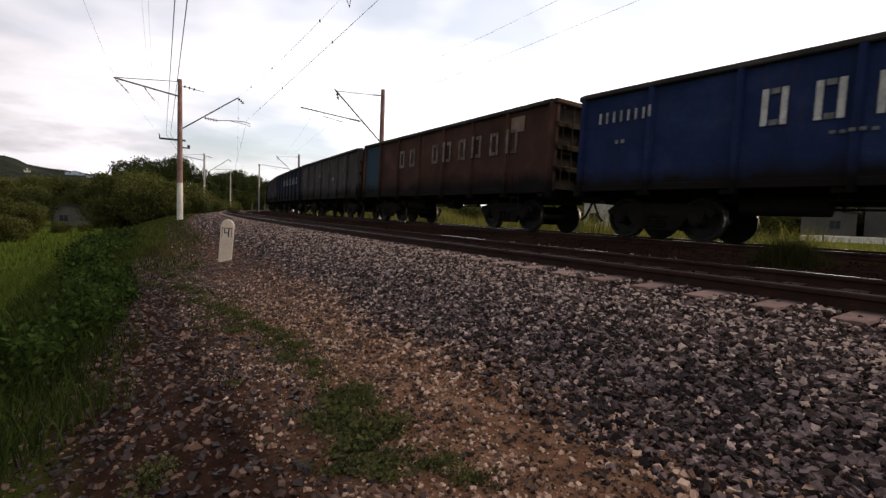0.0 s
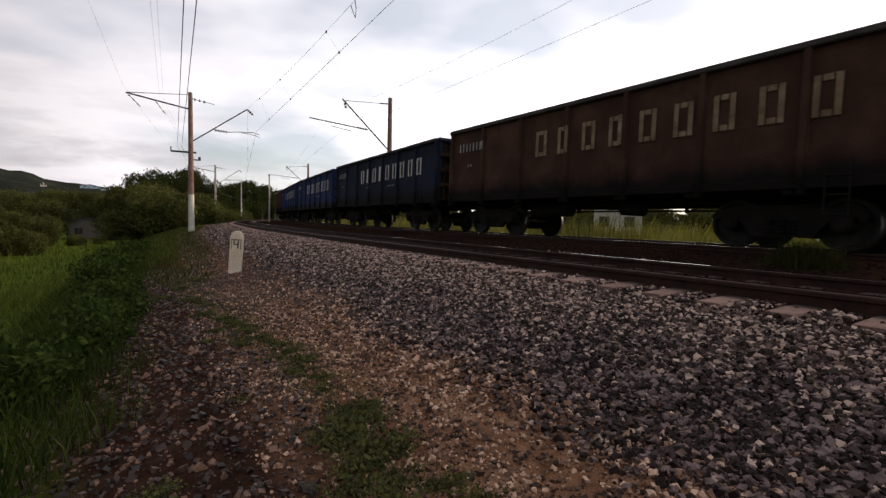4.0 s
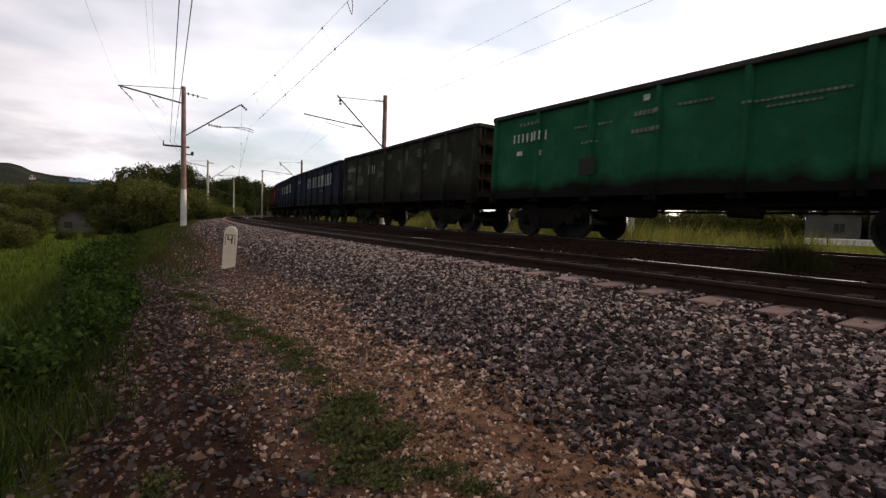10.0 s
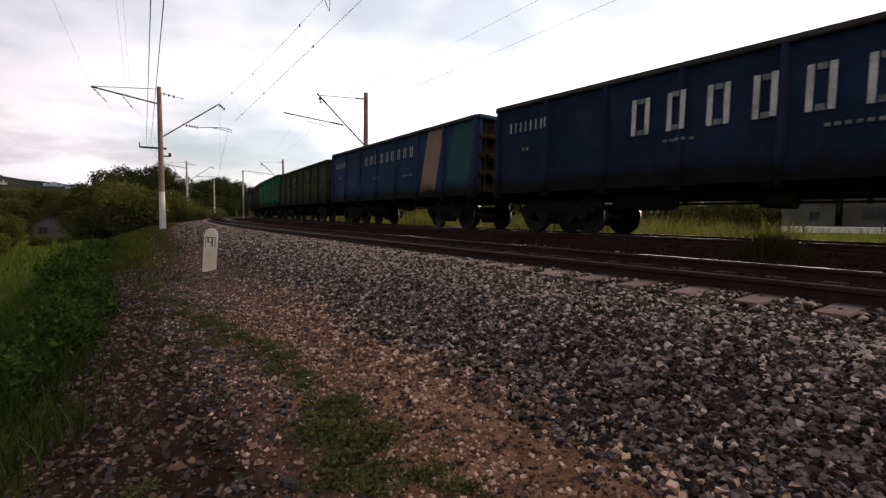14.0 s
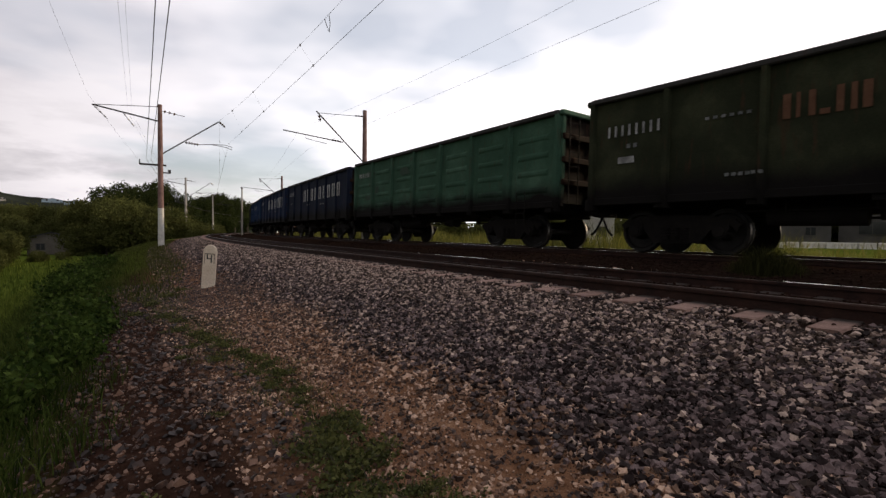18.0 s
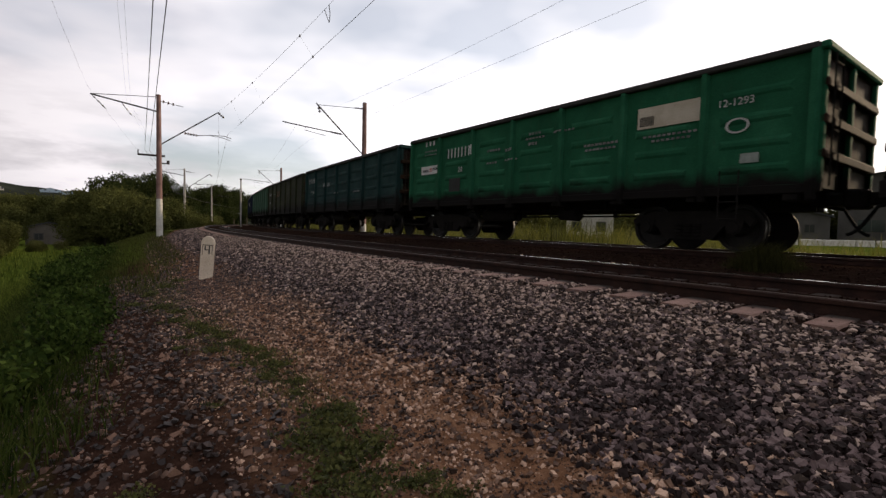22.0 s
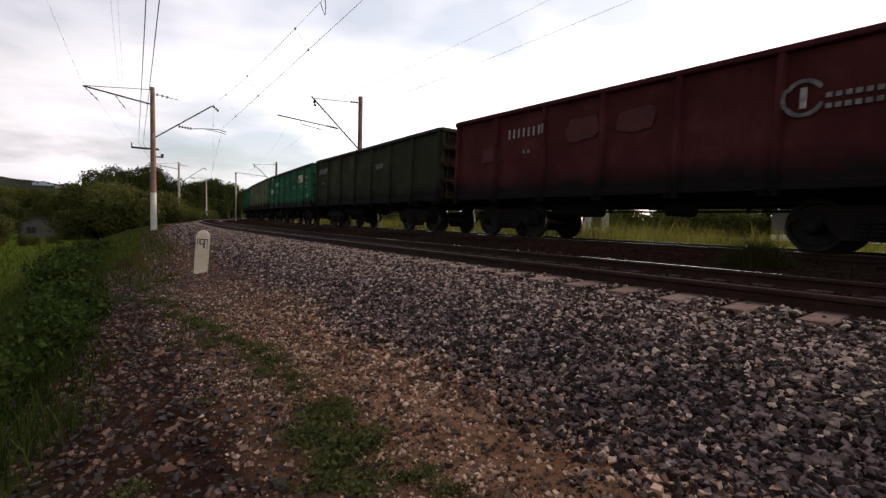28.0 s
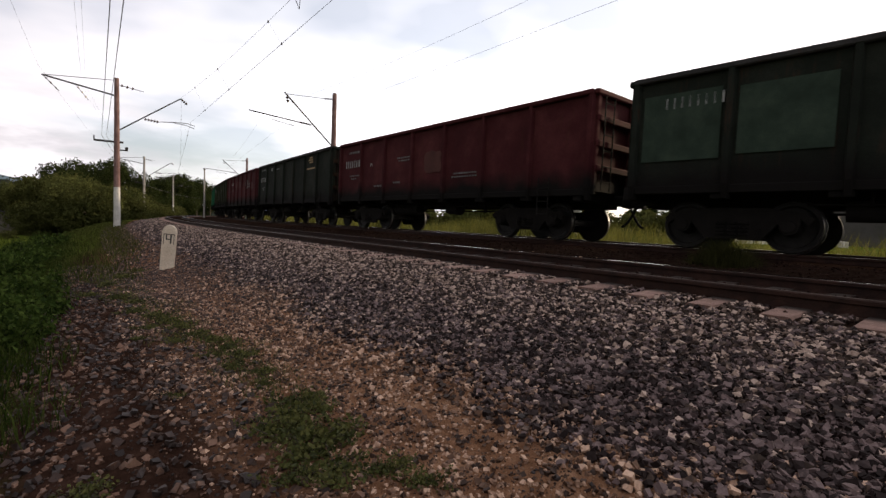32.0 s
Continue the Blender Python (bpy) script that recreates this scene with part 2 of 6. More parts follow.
def ground_material():
    """Field, trodden path and stone bed: which one shows follows the distance from the line, with frayed edges."""
    m = bpy.data.materials.new("ground_cover")
    m.use_nodes = True
    t = m.node_tree
    add, link = nodes_of(t), t.links.new
    b = t.nodes["Principled BSDF"]
    b.inputs["Roughness"].default_value, b.inputs["Specular IOR Level"].default_value = 0.95, 0.0
    co = add("ShaderNodeTexCoord")
    centre = on_track(0, 0) - Vector((math.cos(TH), math.sin(TH), 0)) / K
    flat = add("ShaderNodeVectorMath", op="MULTIPLY")
    flat.inputs[1].default_value = (1, 1, 0)
    link(co.outputs["Object"], flat.inputs[0])
    far = add("ShaderNodeVectorMath", op="DISTANCE")
    far.inputs[1].default_value = (centre.x, centre.y, 0)
    link(flat.outputs[0], far.inputs[0])
    wob = add("ShaderNodeTexNoise", Scale=1.3, Detail=6.0, Roughness=0.7)
    link(co.outputs["Object"], wob.inputs["Vector"])
    q = add("ShaderNodeMath", op="MULTIPLY_ADD")
    q.inputs[1].default_value = 0.9
    link(wob.outputs["Fac"], q.inputs[0])
    sub = add("ShaderNodeMath", op="SUBTRACT")
    sub.inputs[1].default_value = -1 / K + 0.45
    link(far.outputs["Value"], sub.inputs[0])
    link(sub.outputs[0], q.inputs[2])

    def zone(lo, hi):
        r = add("ShaderNodeMapRange")
        r.inputs["From Min"].default_value, r.inputs["From Max"].default_value = lo, hi
        link(q.outputs[0], r.inputs[0])
        return r.outputs[0]

    def tint(scale, colors):
        n = add("ShaderNodeTexNoise", Scale=scale, Detail=8.0, Roughness=0.68)
        link(co.outputs["Object"], n.inputs["Vector"])
        r = add("ShaderNodeValToRGB", ramp=[(0.3 + 0.4 * i / (len(colors) - 1), c) for i, c in enumerate(colors)])
        link(n.outputs["Fac"], r.inputs[0])
        return r.outputs[0]

    def over(fac, a, c):
        x = add("ShaderNodeMix", blend="MIX")
        link(fac, x.inputs[0])
        link(a, x.inputs[6])
        link(c, x.inputs[7])
        return x.outputs[2]

    bed = tint(9.0, [(0.0104, 0.005905, 0.004384), (0.02079, 0.01243, 0.009315), (0.03713, 0.023, 0.01699)])
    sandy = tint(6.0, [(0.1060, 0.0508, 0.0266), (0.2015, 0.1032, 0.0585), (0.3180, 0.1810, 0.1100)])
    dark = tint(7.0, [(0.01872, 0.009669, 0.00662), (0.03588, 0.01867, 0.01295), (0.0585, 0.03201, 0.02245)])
    field = tint(0.5, [(0.04265, 0.0606, 0.009393), (0.06636, 0.0888, 0.0128), (0.09002, 0.1128, 0.02049)])
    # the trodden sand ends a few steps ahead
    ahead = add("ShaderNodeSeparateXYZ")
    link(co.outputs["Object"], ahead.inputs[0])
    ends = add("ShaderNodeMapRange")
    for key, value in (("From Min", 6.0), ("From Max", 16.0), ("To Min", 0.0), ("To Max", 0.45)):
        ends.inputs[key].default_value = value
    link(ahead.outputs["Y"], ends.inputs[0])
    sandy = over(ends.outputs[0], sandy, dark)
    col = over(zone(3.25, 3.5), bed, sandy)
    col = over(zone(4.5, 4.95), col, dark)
    # the grass comes up to the stones farther along
    verge = add("ShaderNodeMapRange")
    for key, value in (("From Min", 9.5), ("From Max", 15.0), ("To Min", 0.0), ("To Max", 1.3)):
        verge.inputs[key].default_value = value
    link(ahead.outputs["Y"], verge.inputs[0])
    near_q = add("ShaderNodeMath", op="ADD")
    link(q.outputs[0], near_q.inputs[0])
    link(verge.outputs[0], near_q.inputs[1])
    grassy = add("ShaderNodeMapRange")
    grassy.inputs["From Min"].default_value, grassy.inputs["From Max"].default_value = 5.6, 6.1
    link(near_q.outputs[0], grassy.inputs[0])
    col = over(grassy.outputs[0], col, field)
    right = add("ShaderNodeMapRange")
    right.inputs["From Min"].default_value, right.inputs["From Max"].default_value = -8.2, -9.2
    link(q.outputs[0], right.inputs[0])
    col = over(right.outputs[0], col, field)
    link(col, b.inputs["Base Color"])
    grain = add("ShaderNodeTexNoise", Scale=38.0, Detail=4.0, Roughness=0.7)
    link(co.outputs["Object"], grain.inputs["Vector"])
    bp = add("ShaderNodeBump", Strength=1.0, Distance=0.03)
    link(grain.outputs["Fac"], bp.inputs["Height"])
    link(bp.outputs[0], b.inputs["Normal"])
    return m


M_GROUND = ground_material()
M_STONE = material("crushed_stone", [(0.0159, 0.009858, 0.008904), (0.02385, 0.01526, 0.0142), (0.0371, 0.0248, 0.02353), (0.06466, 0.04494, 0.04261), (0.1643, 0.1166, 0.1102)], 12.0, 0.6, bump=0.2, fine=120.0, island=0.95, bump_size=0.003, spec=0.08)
M_BRIGHTSTONE = material("dusty_brightened_stone", [(0.03564, 0.02333, 0.01782), (0.06372, 0.04277, 0.03326), (0.1145, 0.07862, 0.06199), (0.2074, 0.1442, 0.1156), (0.4536, 0.3337, 0.27)], 12.0, 0.65, bump=0.2, fine=120.0, island=0.95, bump_size=0.003, spec=0.08)
M_BEDSTONE = material("dark_brown_stone", [(0.00864, 0.00412, 0.002859), (0.01872, 0.009065, 0.006195), (0.03456, 0.01758, 0.01238)], 7.0, 0.95, bump=0.3, fine=90.0, island=True, bump_size=0.003, spec=0.05)
M_PEBBLE = material("path_pebble", [(0.03068, 0.01492, 0.008489), (0.08694, 0.04428, 0.02545), (0.1944, 0.1049, 0.06345), (0.5318, 0.3466, 0.2412)], 7.0, 0.6, bump=0.2, fine=90.0, island=True, bump_size=0.003, spec=0.25)
M_SOILSTONE = material("soil_stone", [(0.0121, 0.004993, 0.003012), (0.02591, 0.01123, 0.006952), (0.04752, 0.02247, 0.01391), (0.1728, 0.09048, 0.05561)], 7.0, 0.6, bump=0.2, fine=90.0, island=True, bump_size=0.003, spec=0.4)
M_LEAF = material("leaf_green", [(0.02046, 0.02782, 0.00864), (0.03162, 0.04173, 0.01188), (0.05208, 0.06359, 0.01944)], 0.5, 0.95, bump=0.0, island=0.3, spec=0.05, thin=0.35)
M_LEAF_WILLOW = material("leaf_willow", [(0.04631, 0.04863, 0.0147), (0.06947, 0.07538, 0.02147), (0.1065, 0.1119, 0.03617)], 0.5, 0.95, bump=0.0, island=0.3, spec=0.05, thin=0.35)
M_WEED = material("leaf_weed", [(0.03276, 0.03887, 0.009304), (0.0702, 0.07777, 0.01861), (0.131, 0.1283, 0.03876)], 3.0, 0.7, bump=0.0, island=True, spec=0.2, thin=0.3)
M_NETTLE = material("leaf_nettle", [(0.01819, 0.03229, 0.006435), (0.03943, 0.06458, 0.01158), (0.07582, 0.1076, 0.02317)], 3.0, 0.9, bump=0.0, island=True, spec=0.05, thin=0.25)
M_BLADE = material("grass_blade", [(0.01745, 0.02788, 0.005226), (0.03739, 0.05575, 0.01045), (0.0748, 0.08957, 0.0209)], 2.0, 0.95, bump=0.0, island=True, spec=0.05, thin=0.25)
M_VERGE = material("verge_blade", [(0.03, 0.037, 0.009), (0.055, 0.063, 0.014), (0.085, 0.092, 0.024)], 2.0, 0.95, bump=0.0, island=True, spec=0.03, thin=0.3)
M_TUSSOCK = material("dull_tussock_blade", [(0.02, 0.021, 0.007), (0.036, 0.037, 0.011), (0.06, 0.06, 0.02)], 2.0, 0.95, bump=0.0, island=True, spec=0.03, thin=0.25)
M_MEADOW = material("meadow_blade", [(0.05358, 0.0758, 0.01195), (0.09588, 0.124, 0.01794), (0.148, 0.1749, 0.03109)], 2.0, 0.95, bump=0.0, island=True, spec=0.05, thin=0.35)
M_TALL = material("tall_dry_grass", [(0.02632, 0.03118, 0.006048), (0.07018, 0.07526, 0.0121), (0.1287, 0.1263, 0.02268), (0.1754, 0.1667, 0.04032)], 0.35, 0.8, bump=0.0, island=0.35, thin=0.5)
M_BARK = material("bark", [(0.04, 0.03, 0.022), (0.1, 0.08, 0.06)], 6.0, 0.9, bump=0.6, fine=40.0)
M_HILL = material("wooded_hill", [(0.0132, 0.01509, 0.01386), (0.022, 0.02587, 0.02079), (0.0352, 0.04096, 0.03234)], 0.012, 1.0, bump=1.0, fine=0.12, bump_size=3.0, spec=0.0)


def smooth(a, b, x):
    x = min(1.0, max(0.0, (x - a) / (b - a)))
    return x * x * (3 - 2 * x)


PROFILE = [(-400, -3.4), (-30, -3.3), (-11, -3.1), (-8.2, -1.95), (-6.3, -0.98), (-5.5, -0.72), (-4.9, -0.66), (-4.0, -0.62), (-3.5, -0.52), (-2.6, -0.36),
           (-1.75, -0.215), (-1.45, -0.195), (-1.33, -0.155), (-1.2, -0.15), (-0.65, -0.15), (-0.5, -0.12), (0.5, -0.12), (0.65, -0.17), (1.3, -0.15), (1.9, -0.12), (2.7, -0.2), (3.5, -0.06), (4.0, -0.022), (7.0, -0.022), (7.7, -0.08), (9.0, -0.62), (12, -0.7), (311, -0.7)]


def land(s, q):
    if q > 4:
        q = max(4.0, q - far_q(s)[0] + SPACING)
    z = float(np.interp(q, [p[0] for p in PROFILE], [p[1] for p in PROFILE]))
    if q < -5:
        z += (0.9 * noise.noise((s * 0.03, q * 0.03, 3)) + 0.12 * noise.noise((s * 0.6, q * 0.6, 7))) * smooth(5, 14, -q)
        z += 2.2 * smooth(22, 90, -q) * smooth(60, 200, abs(s)) * 0.6
    elif q > 9:
        z += 0.15 * noise.noise((s * 0.1, q * 0.1, 9)) * smooth(9, 15, q)
    else:
        z += 0.025 * noise.noise((s * 0.9, q * 1.3, 5)) * (1 if q < -3.4 else 0.35)
    return z


def land_at(s, q, dz=0.0):
    return on_track(s, q, land(s, q) + dz)


def mesh_object(name, verts, faces, mat, parent=None, flat=True):
    me = bpy.data.meshes.new(name)
    me.from_pydata(verts if isinstance(verts, list) else verts.tolist(), [], faces if isinstance(faces, list) else faces.tolist())
    for m in (mat if isinstance(mat, (list, tuple)) else (mat,)):
        me.materials.append(m)
    if not flat:
        me.polygons.foreach_set("use_smooth", [True] * len(me.polygons))
    ob = new(name, me)
    ob.parent = parent
    return ob


def build_ground():
    half = math.pi / abs(K)
    ss = sorted(set([round(x, 2) for x in np.arange(-6, 30, 0.4)] + list(range(30, 120, 3)) + list(range(-60, -6, 4)) + [int(x) for x in np.linspace(120, half, 40)] + [int(x) for x in np.linspace(-half, -60, 40)]))
    qs = [-4500, -2500, -1400, -800, -400, -250, -160, -110, -80, -60, -45, -35, -27, -21, -17, -14, -12, -10.5, -9.2, -8.2, -7.4, -6.8, -6.3, -5.9] + \
         [round(x, 2) for x in np.arange(-5.5, -1.6, 0.25)] + [-1.45, -1.33, -1.2, -0.65, -0.5, 0, 0.5, 0.65, 1.3, 1.9, 2.7, 3.5, 4.1, 5.3, 6.7, 7.4, 8.2, 9.0, 10.5, 12, 15, 20, 28, 40, 60, 90, 130, 180, 240, 300]
    ss[0] = -half
    ss = [s for s in ss if s < half - 5]
    verts, faces = [], []
    for s in ss:
        for q in qs:
            verts.append(tuple(land_at(s, q)))
    n, m = len(ss), len(qs)
    for i in range(n):
        for j in range(m - 1):
            k = (i + 1) % n
            faces.append((i * m + j, i * m + j + 1, k * m + j + 1, k * m + j))
    centre = on_track(0, 0) - Vector((math.cos(TH), math.sin(TH), 0)) / K
    verts.append((centre.x, centre.y, -0.7))
    for i in range(n):
        faces.append((i * m + m - 1, len(verts) - 1, ((i + 1) % n) * m + m - 1))
    ob = mesh_object("ground", verts, faces, M_GROUND, flat=False)
    tagged(ob, "green field, trodden brown path and stone bed of the railway", "ground", kind="structure")


build_ground()

# ---- loose stones: joined irregular lumps ----
CUBE_V = np.array([(x, y, z) for x in (-1, 1) for y in (-1, 1) for z in (-1, 1)], float)
CUBE_F = np.array([(0, 1, 3), (0, 3, 2), (4, 6, 7), (4, 7, 5), (0, 4, 5), (0, 5, 1), (2, 3, 7), (2, 7, 6), (0, 2, 6), (0, 6, 4), (1, 5, 7), (1, 7, 3)])
rng = np.random.default_rng(5)


def turns(n):
    """n random rotation matrices."""
    w = rng.normal(size=(n, 4))
    w /= np.linalg.norm(w, axis=1)[:, None]
    a, b, c, d = w.T
    return np.stack([np.stack([1 - 2 * (c * c + d * d), 2 * (b * c - a * d), 2 * (b * d + a * c)], -1),
                     np.stack([2 * (b * c + a * d), 1 - 2 * (b * b + d * d), 2 * (c * d - a * b)], -1),
                     np.stack([2 * (b * d - a * c), 2 * (c * d + a * b), 1 - 2 * (b * b + c * c)], -1)], 1)


def arc_points(s, q):
    a = TH + K * s
    return X0 + (np.cos(a) - np.cos(TH)) / K + q * np.cos(a), (np.sin(a) - np.sin(TH)) / K + q * np.sin(a)


def heap(name, s, q, size, mat, label, category, sink=0.15):
    n = len(s)
    z = np.array([land(a, b) for a, b in zip(s, q)])
    x, y = arc_points(s, q)
    # broken blocks with sharp uneven corners
    shape = CUBE_V[None] * rng.uniform(0.34, 0.86, (n, 8, 3)) * rng.uniform(0.68, 1.3, (n, 1, 3))
    v = np.einsum("nij,nkj->nki", turns(n), shape) * size[:, None, None] * 0.5
    v[:, :, 2] *= 0.9
    v += np.stack([x, y, z + size * (0.5 - sink) * rng.uniform(0.2, 0.9, n)], -1)[:, None]
    f = CUBE_F[None] + (np.arange(n) * 8)[:, None, None]
    ob = mesh_object(name, v.reshape(-1, 3), f.reshape(-1, 3), mat)
    return tagged(ob, label, category, kind="stuff")


def spread(count, s0, s1, q0, q1):
    return rng.uniform(s0, s1, count), rng.uniform(q0, q1, count)


def build_stones():
    parts = []
    for count, s0, s1, q0, q1, lo, hi in ((62000, 2.0, 8.5, -3.85, -1.38, 0.018, 0.056), (36000, 8.5, 14.0, -3.7, -1.38, 0.02, 0.062), (26000, 14.0, 26.0, -3.6, -1.38, 0.026, 0.07), (16000, 26, 62, -3.6, -1.38, 0.035, 0.09)):
        s, q = spread(count, s0, s1, q0, q1)
        # the toe of the bank frays out
        keep = q > -3.35 - 0.35 * rng.random(count) ** 2 + 0.12 * np.sin(s * 2.1) + 0.3 * np.clip((s - 7) / 4, 0, 1)
        parts.append((s[keep], q[keep], (lo + (hi - lo) * rng.random(count) ** 1.6)[keep]))
    s, q = spread(42000, -9, 2.0, -3.7, -1.38)
    keep = q > -3.35 - 0.35 * rng.random(42000) ** 2
    parts.append((s[keep], q[keep], 0.022 + 0.045 * rng.random(42000)[keep] ** 1.4))
    s, q, d = (np.concatenate(c) for c in zip(*parts))
    s2, q2 = spread(16000, 2.0, 26, -1.4, -0.86)
    keep = (np.abs(((s2 - 7.917) / 0.5364 + 0.5) % 1 - 0.5) * 0.5364 > 0.155) | (q2 < -1.36)
    s, q, d = np.concatenate([s, s2[keep]]), np.concatenate([q, q2[keep]]), np.concatenate([d, (0.022 + 0.04 * rng.random(16000))[keep]])
    # pale dusty stone lies in among the dark stone, more of it by the sleepers
    # the rise with s paints in the lens falloff towards the near corner
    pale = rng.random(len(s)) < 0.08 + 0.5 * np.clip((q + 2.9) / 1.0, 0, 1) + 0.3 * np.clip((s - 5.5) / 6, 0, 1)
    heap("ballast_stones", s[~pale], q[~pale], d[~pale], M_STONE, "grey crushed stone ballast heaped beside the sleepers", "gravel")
    heap("ballast_stones", s[pale], q[pale], d[pale], M_BRIGHTSTONE, "paler crushed stone ballast, dusty by the sleepers and brightened farther along the line", "gravel")
    s, q = spread(14000, -2, 30, -1.2, 4.2)
    heap("bed_stones", s, q, 0.02 + 0.03 * rng.random(14000), M_BEDSTONE, "dark brown crushed stone between the rails and tracks", "gravel")
    s, q = spread(105000, -3, 15, -5.0, -3.1)
    d = 0.008 + (0.03 + 0.012 * (q > -3.75)) * rng.random(105000) ** 3.0
    s2, q2 = spread(11000, 15, 45, -4.6, -3.15)
    s, q, d = np.concatenate([s, s2]), np.concatenate([q, q2]), np.concatenate([d, 0.02 + 0.05 * rng.random(11000) ** 2])
    fray = q > -4.6 - 0.55 * rng.random(len(s)) ** 2 + 0.12 * np.sin(s * 3.1) + 0.1 * np.sin(s * 7.3 + 1)
    s, q, d = s[fray], q[fray], d[fray]
    near = rng.random(len(s)) > np.clip((s - 7.5) / 7, 0.1, 0.8)
    heap("path_stones", s[~near], q[~near], d[~near], M_SOILSTONE, "brown stones and crumbs on the trodden ground by the post", "gravel", sink=0.3)
    s, q, d = s[near], q[near], d[near]
    heap("path_stones", s, q, d, M_PEBBLE, "small brown and grey pebbles strewn over the path", "gravel", sink=0.3)
    s, q = rng.normal(10.8, 1.0, 260), rng.normal(2.6, 0.22, 260)
    heap("pale_crumbs", s, q, 0.015 + 0.04 * rng.random(260) ** 2, M_PEBBLE, "pale stone crumbs spilled between the two tracks", "gravel")
    s, q = spread(24000, -3, 16, -6.1, -4.5)
    heap("soil_stones", s, q, 0.012 + 0.05 * rng.random(24000) ** 3, M_SOILSTONE, "scattered dark stones in the soil of the shoulder", "gravel", sink=0.45)


build_stones()


# ---- plants ----
def leaf_cloud(name, centres, normals, size, mat, parent=None, aspect=1.6):
    """Joined small leaves: one folded quad each."""
    n = len(centres)
    t = turns(n)
    size = np.asarray(size).reshape(-1, 1) * np.ones((n, 1))
    u, w, h = t[:, :, 0] * size * aspect * 0.5, t[:, :, 1] * size * 0.5, t[:, :, 2] * size * 0.18
    v = np.stack([centres - u, centres + w + h, centres + u, centres - w + h], 1)
    f = np.arange(4 * n).reshape(n, 4)
    tri = np.concatenate([f[:, [0, 1, 2]], f[:, [0, 2, 3]]])
    return mesh_object(name, v.reshape(-1, 3), tri, mat, parent)


def limb(bm, p0, p1, r0, r1, n=7):
    p0, p1 = Vector(p0), Vector(p1)
    q = (p1 - p0).to_track_quat("Z", "Y").to_matrix()
    rings = []
    for p, r in ((p0, r0), (p1, r1)):
        rings.append([bm.verts.new(p + q @ Vector((r * math.cos(i * math.tau / n), r * math.sin(i * math.tau / n), 0))) for i in range(n)])
    for i in range(n):
        bm.faces.new((rings[0][i], rings[0][(i + 1) % n], rings[1][(i + 1) % n], rings[1][i]))
    bm.faces.new(rings[0][::-1])
    bm.faces.new(rings[1])


def part(name, bm, mat, parent=None, label=""):
    me = bpy.data.meshes.new(name)
    bmesh.ops.recalc_face_normals(bm, faces=bm.faces)
    bm.to_mesh(me)
    bm.free()
    me.materials.append(mat)
    ob = new(name, me)
    ob.parent = parent
    return tagged(ob, label)


def make_tree(seed, height, width, mat, leaves, leaf, low=0.15):
    """A tapered trunk, limbs and a crown of many small leaves in uneven lobes."""
    r = random.Random(seed)
    thing = new("tree")
    bm = bmesh.new()
    limb(bm, (0, 0, -0.4), (0.02 * height, 0, height * 0.35), 0.028 * height, 0.018 * height)
    limb(bm, (0.02 * height, 0, height * 0.35), (0, 0.03 * height, height * 0.75), 0.018 * height, 0.006 * height)
    lobes = []
    for i in range(16):
        a, h = r.uniform(0, math.tau), r.uniform(low, 0.9)
        reach = width * 0.5 * r.uniform(0.35, 0.85) * math.sin(math.pi * (0.15 + 0.75 * h)) ** 0.7
        c = Vector((reach * math.cos(a), reach * math.sin(a), height * h))
        lobes.append((c, width * r.uniform(0.13, 0.26)))
        limb(bm, (0, 0, height * min(0.6, h * 0.7)), c, 0.009 * height, 0.002 * height, 5)
    part("trunk", bm, M_BARK, thing)
    lobes.append((Vector((0, 0, height * 0.85)), width * 0.2))
    g = np.random.default_rng(seed)
    pick = g.integers(0, len(lobes), leaves)
    d = g.normal(size=(leaves, 3))
    d /= np.linalg.norm(d, axis=1)[:, None]
    rad = np.array([l[1] for l in lobes])[pick] * (0.55 + 0.5 * g.random(leaves) ** 0.5) * (1 + 0.25 * np.sin(d[:, 0] * 7 + pick) * np.sin(d[:, 1] * 6))
    pts = np.array([l[0][:] for l in lobes])[pick] + d * rad[:, None] * (1, 1, 0.85)
    leaf_cloud("crown", pts, d, leaf * (0.6 + 0.8 * g.random(leaves)), mat, thing)
    return thing


def plant(proto, spots, label, category, group):
    first = True
    for x, y, z, turn, scale in spots:
        m = pose(x, y, z, 0, 0, turn)
        t = proto if first else copy_thing(proto, m)
        t.matrix_basis = m @ Matrix.Diagonal((scale, scale, scale * (0.9 + 0.2 * ((turn * 7) % 1)), 1))
        tagged(t, label, category, group)
        first = False


def ray_spot(azimuth, depth, z):
    """A spot at that azimuth (degrees, to the right of +y) and distance ahead."""
    return depth * math.tan(radians(azimuth)), depth, z


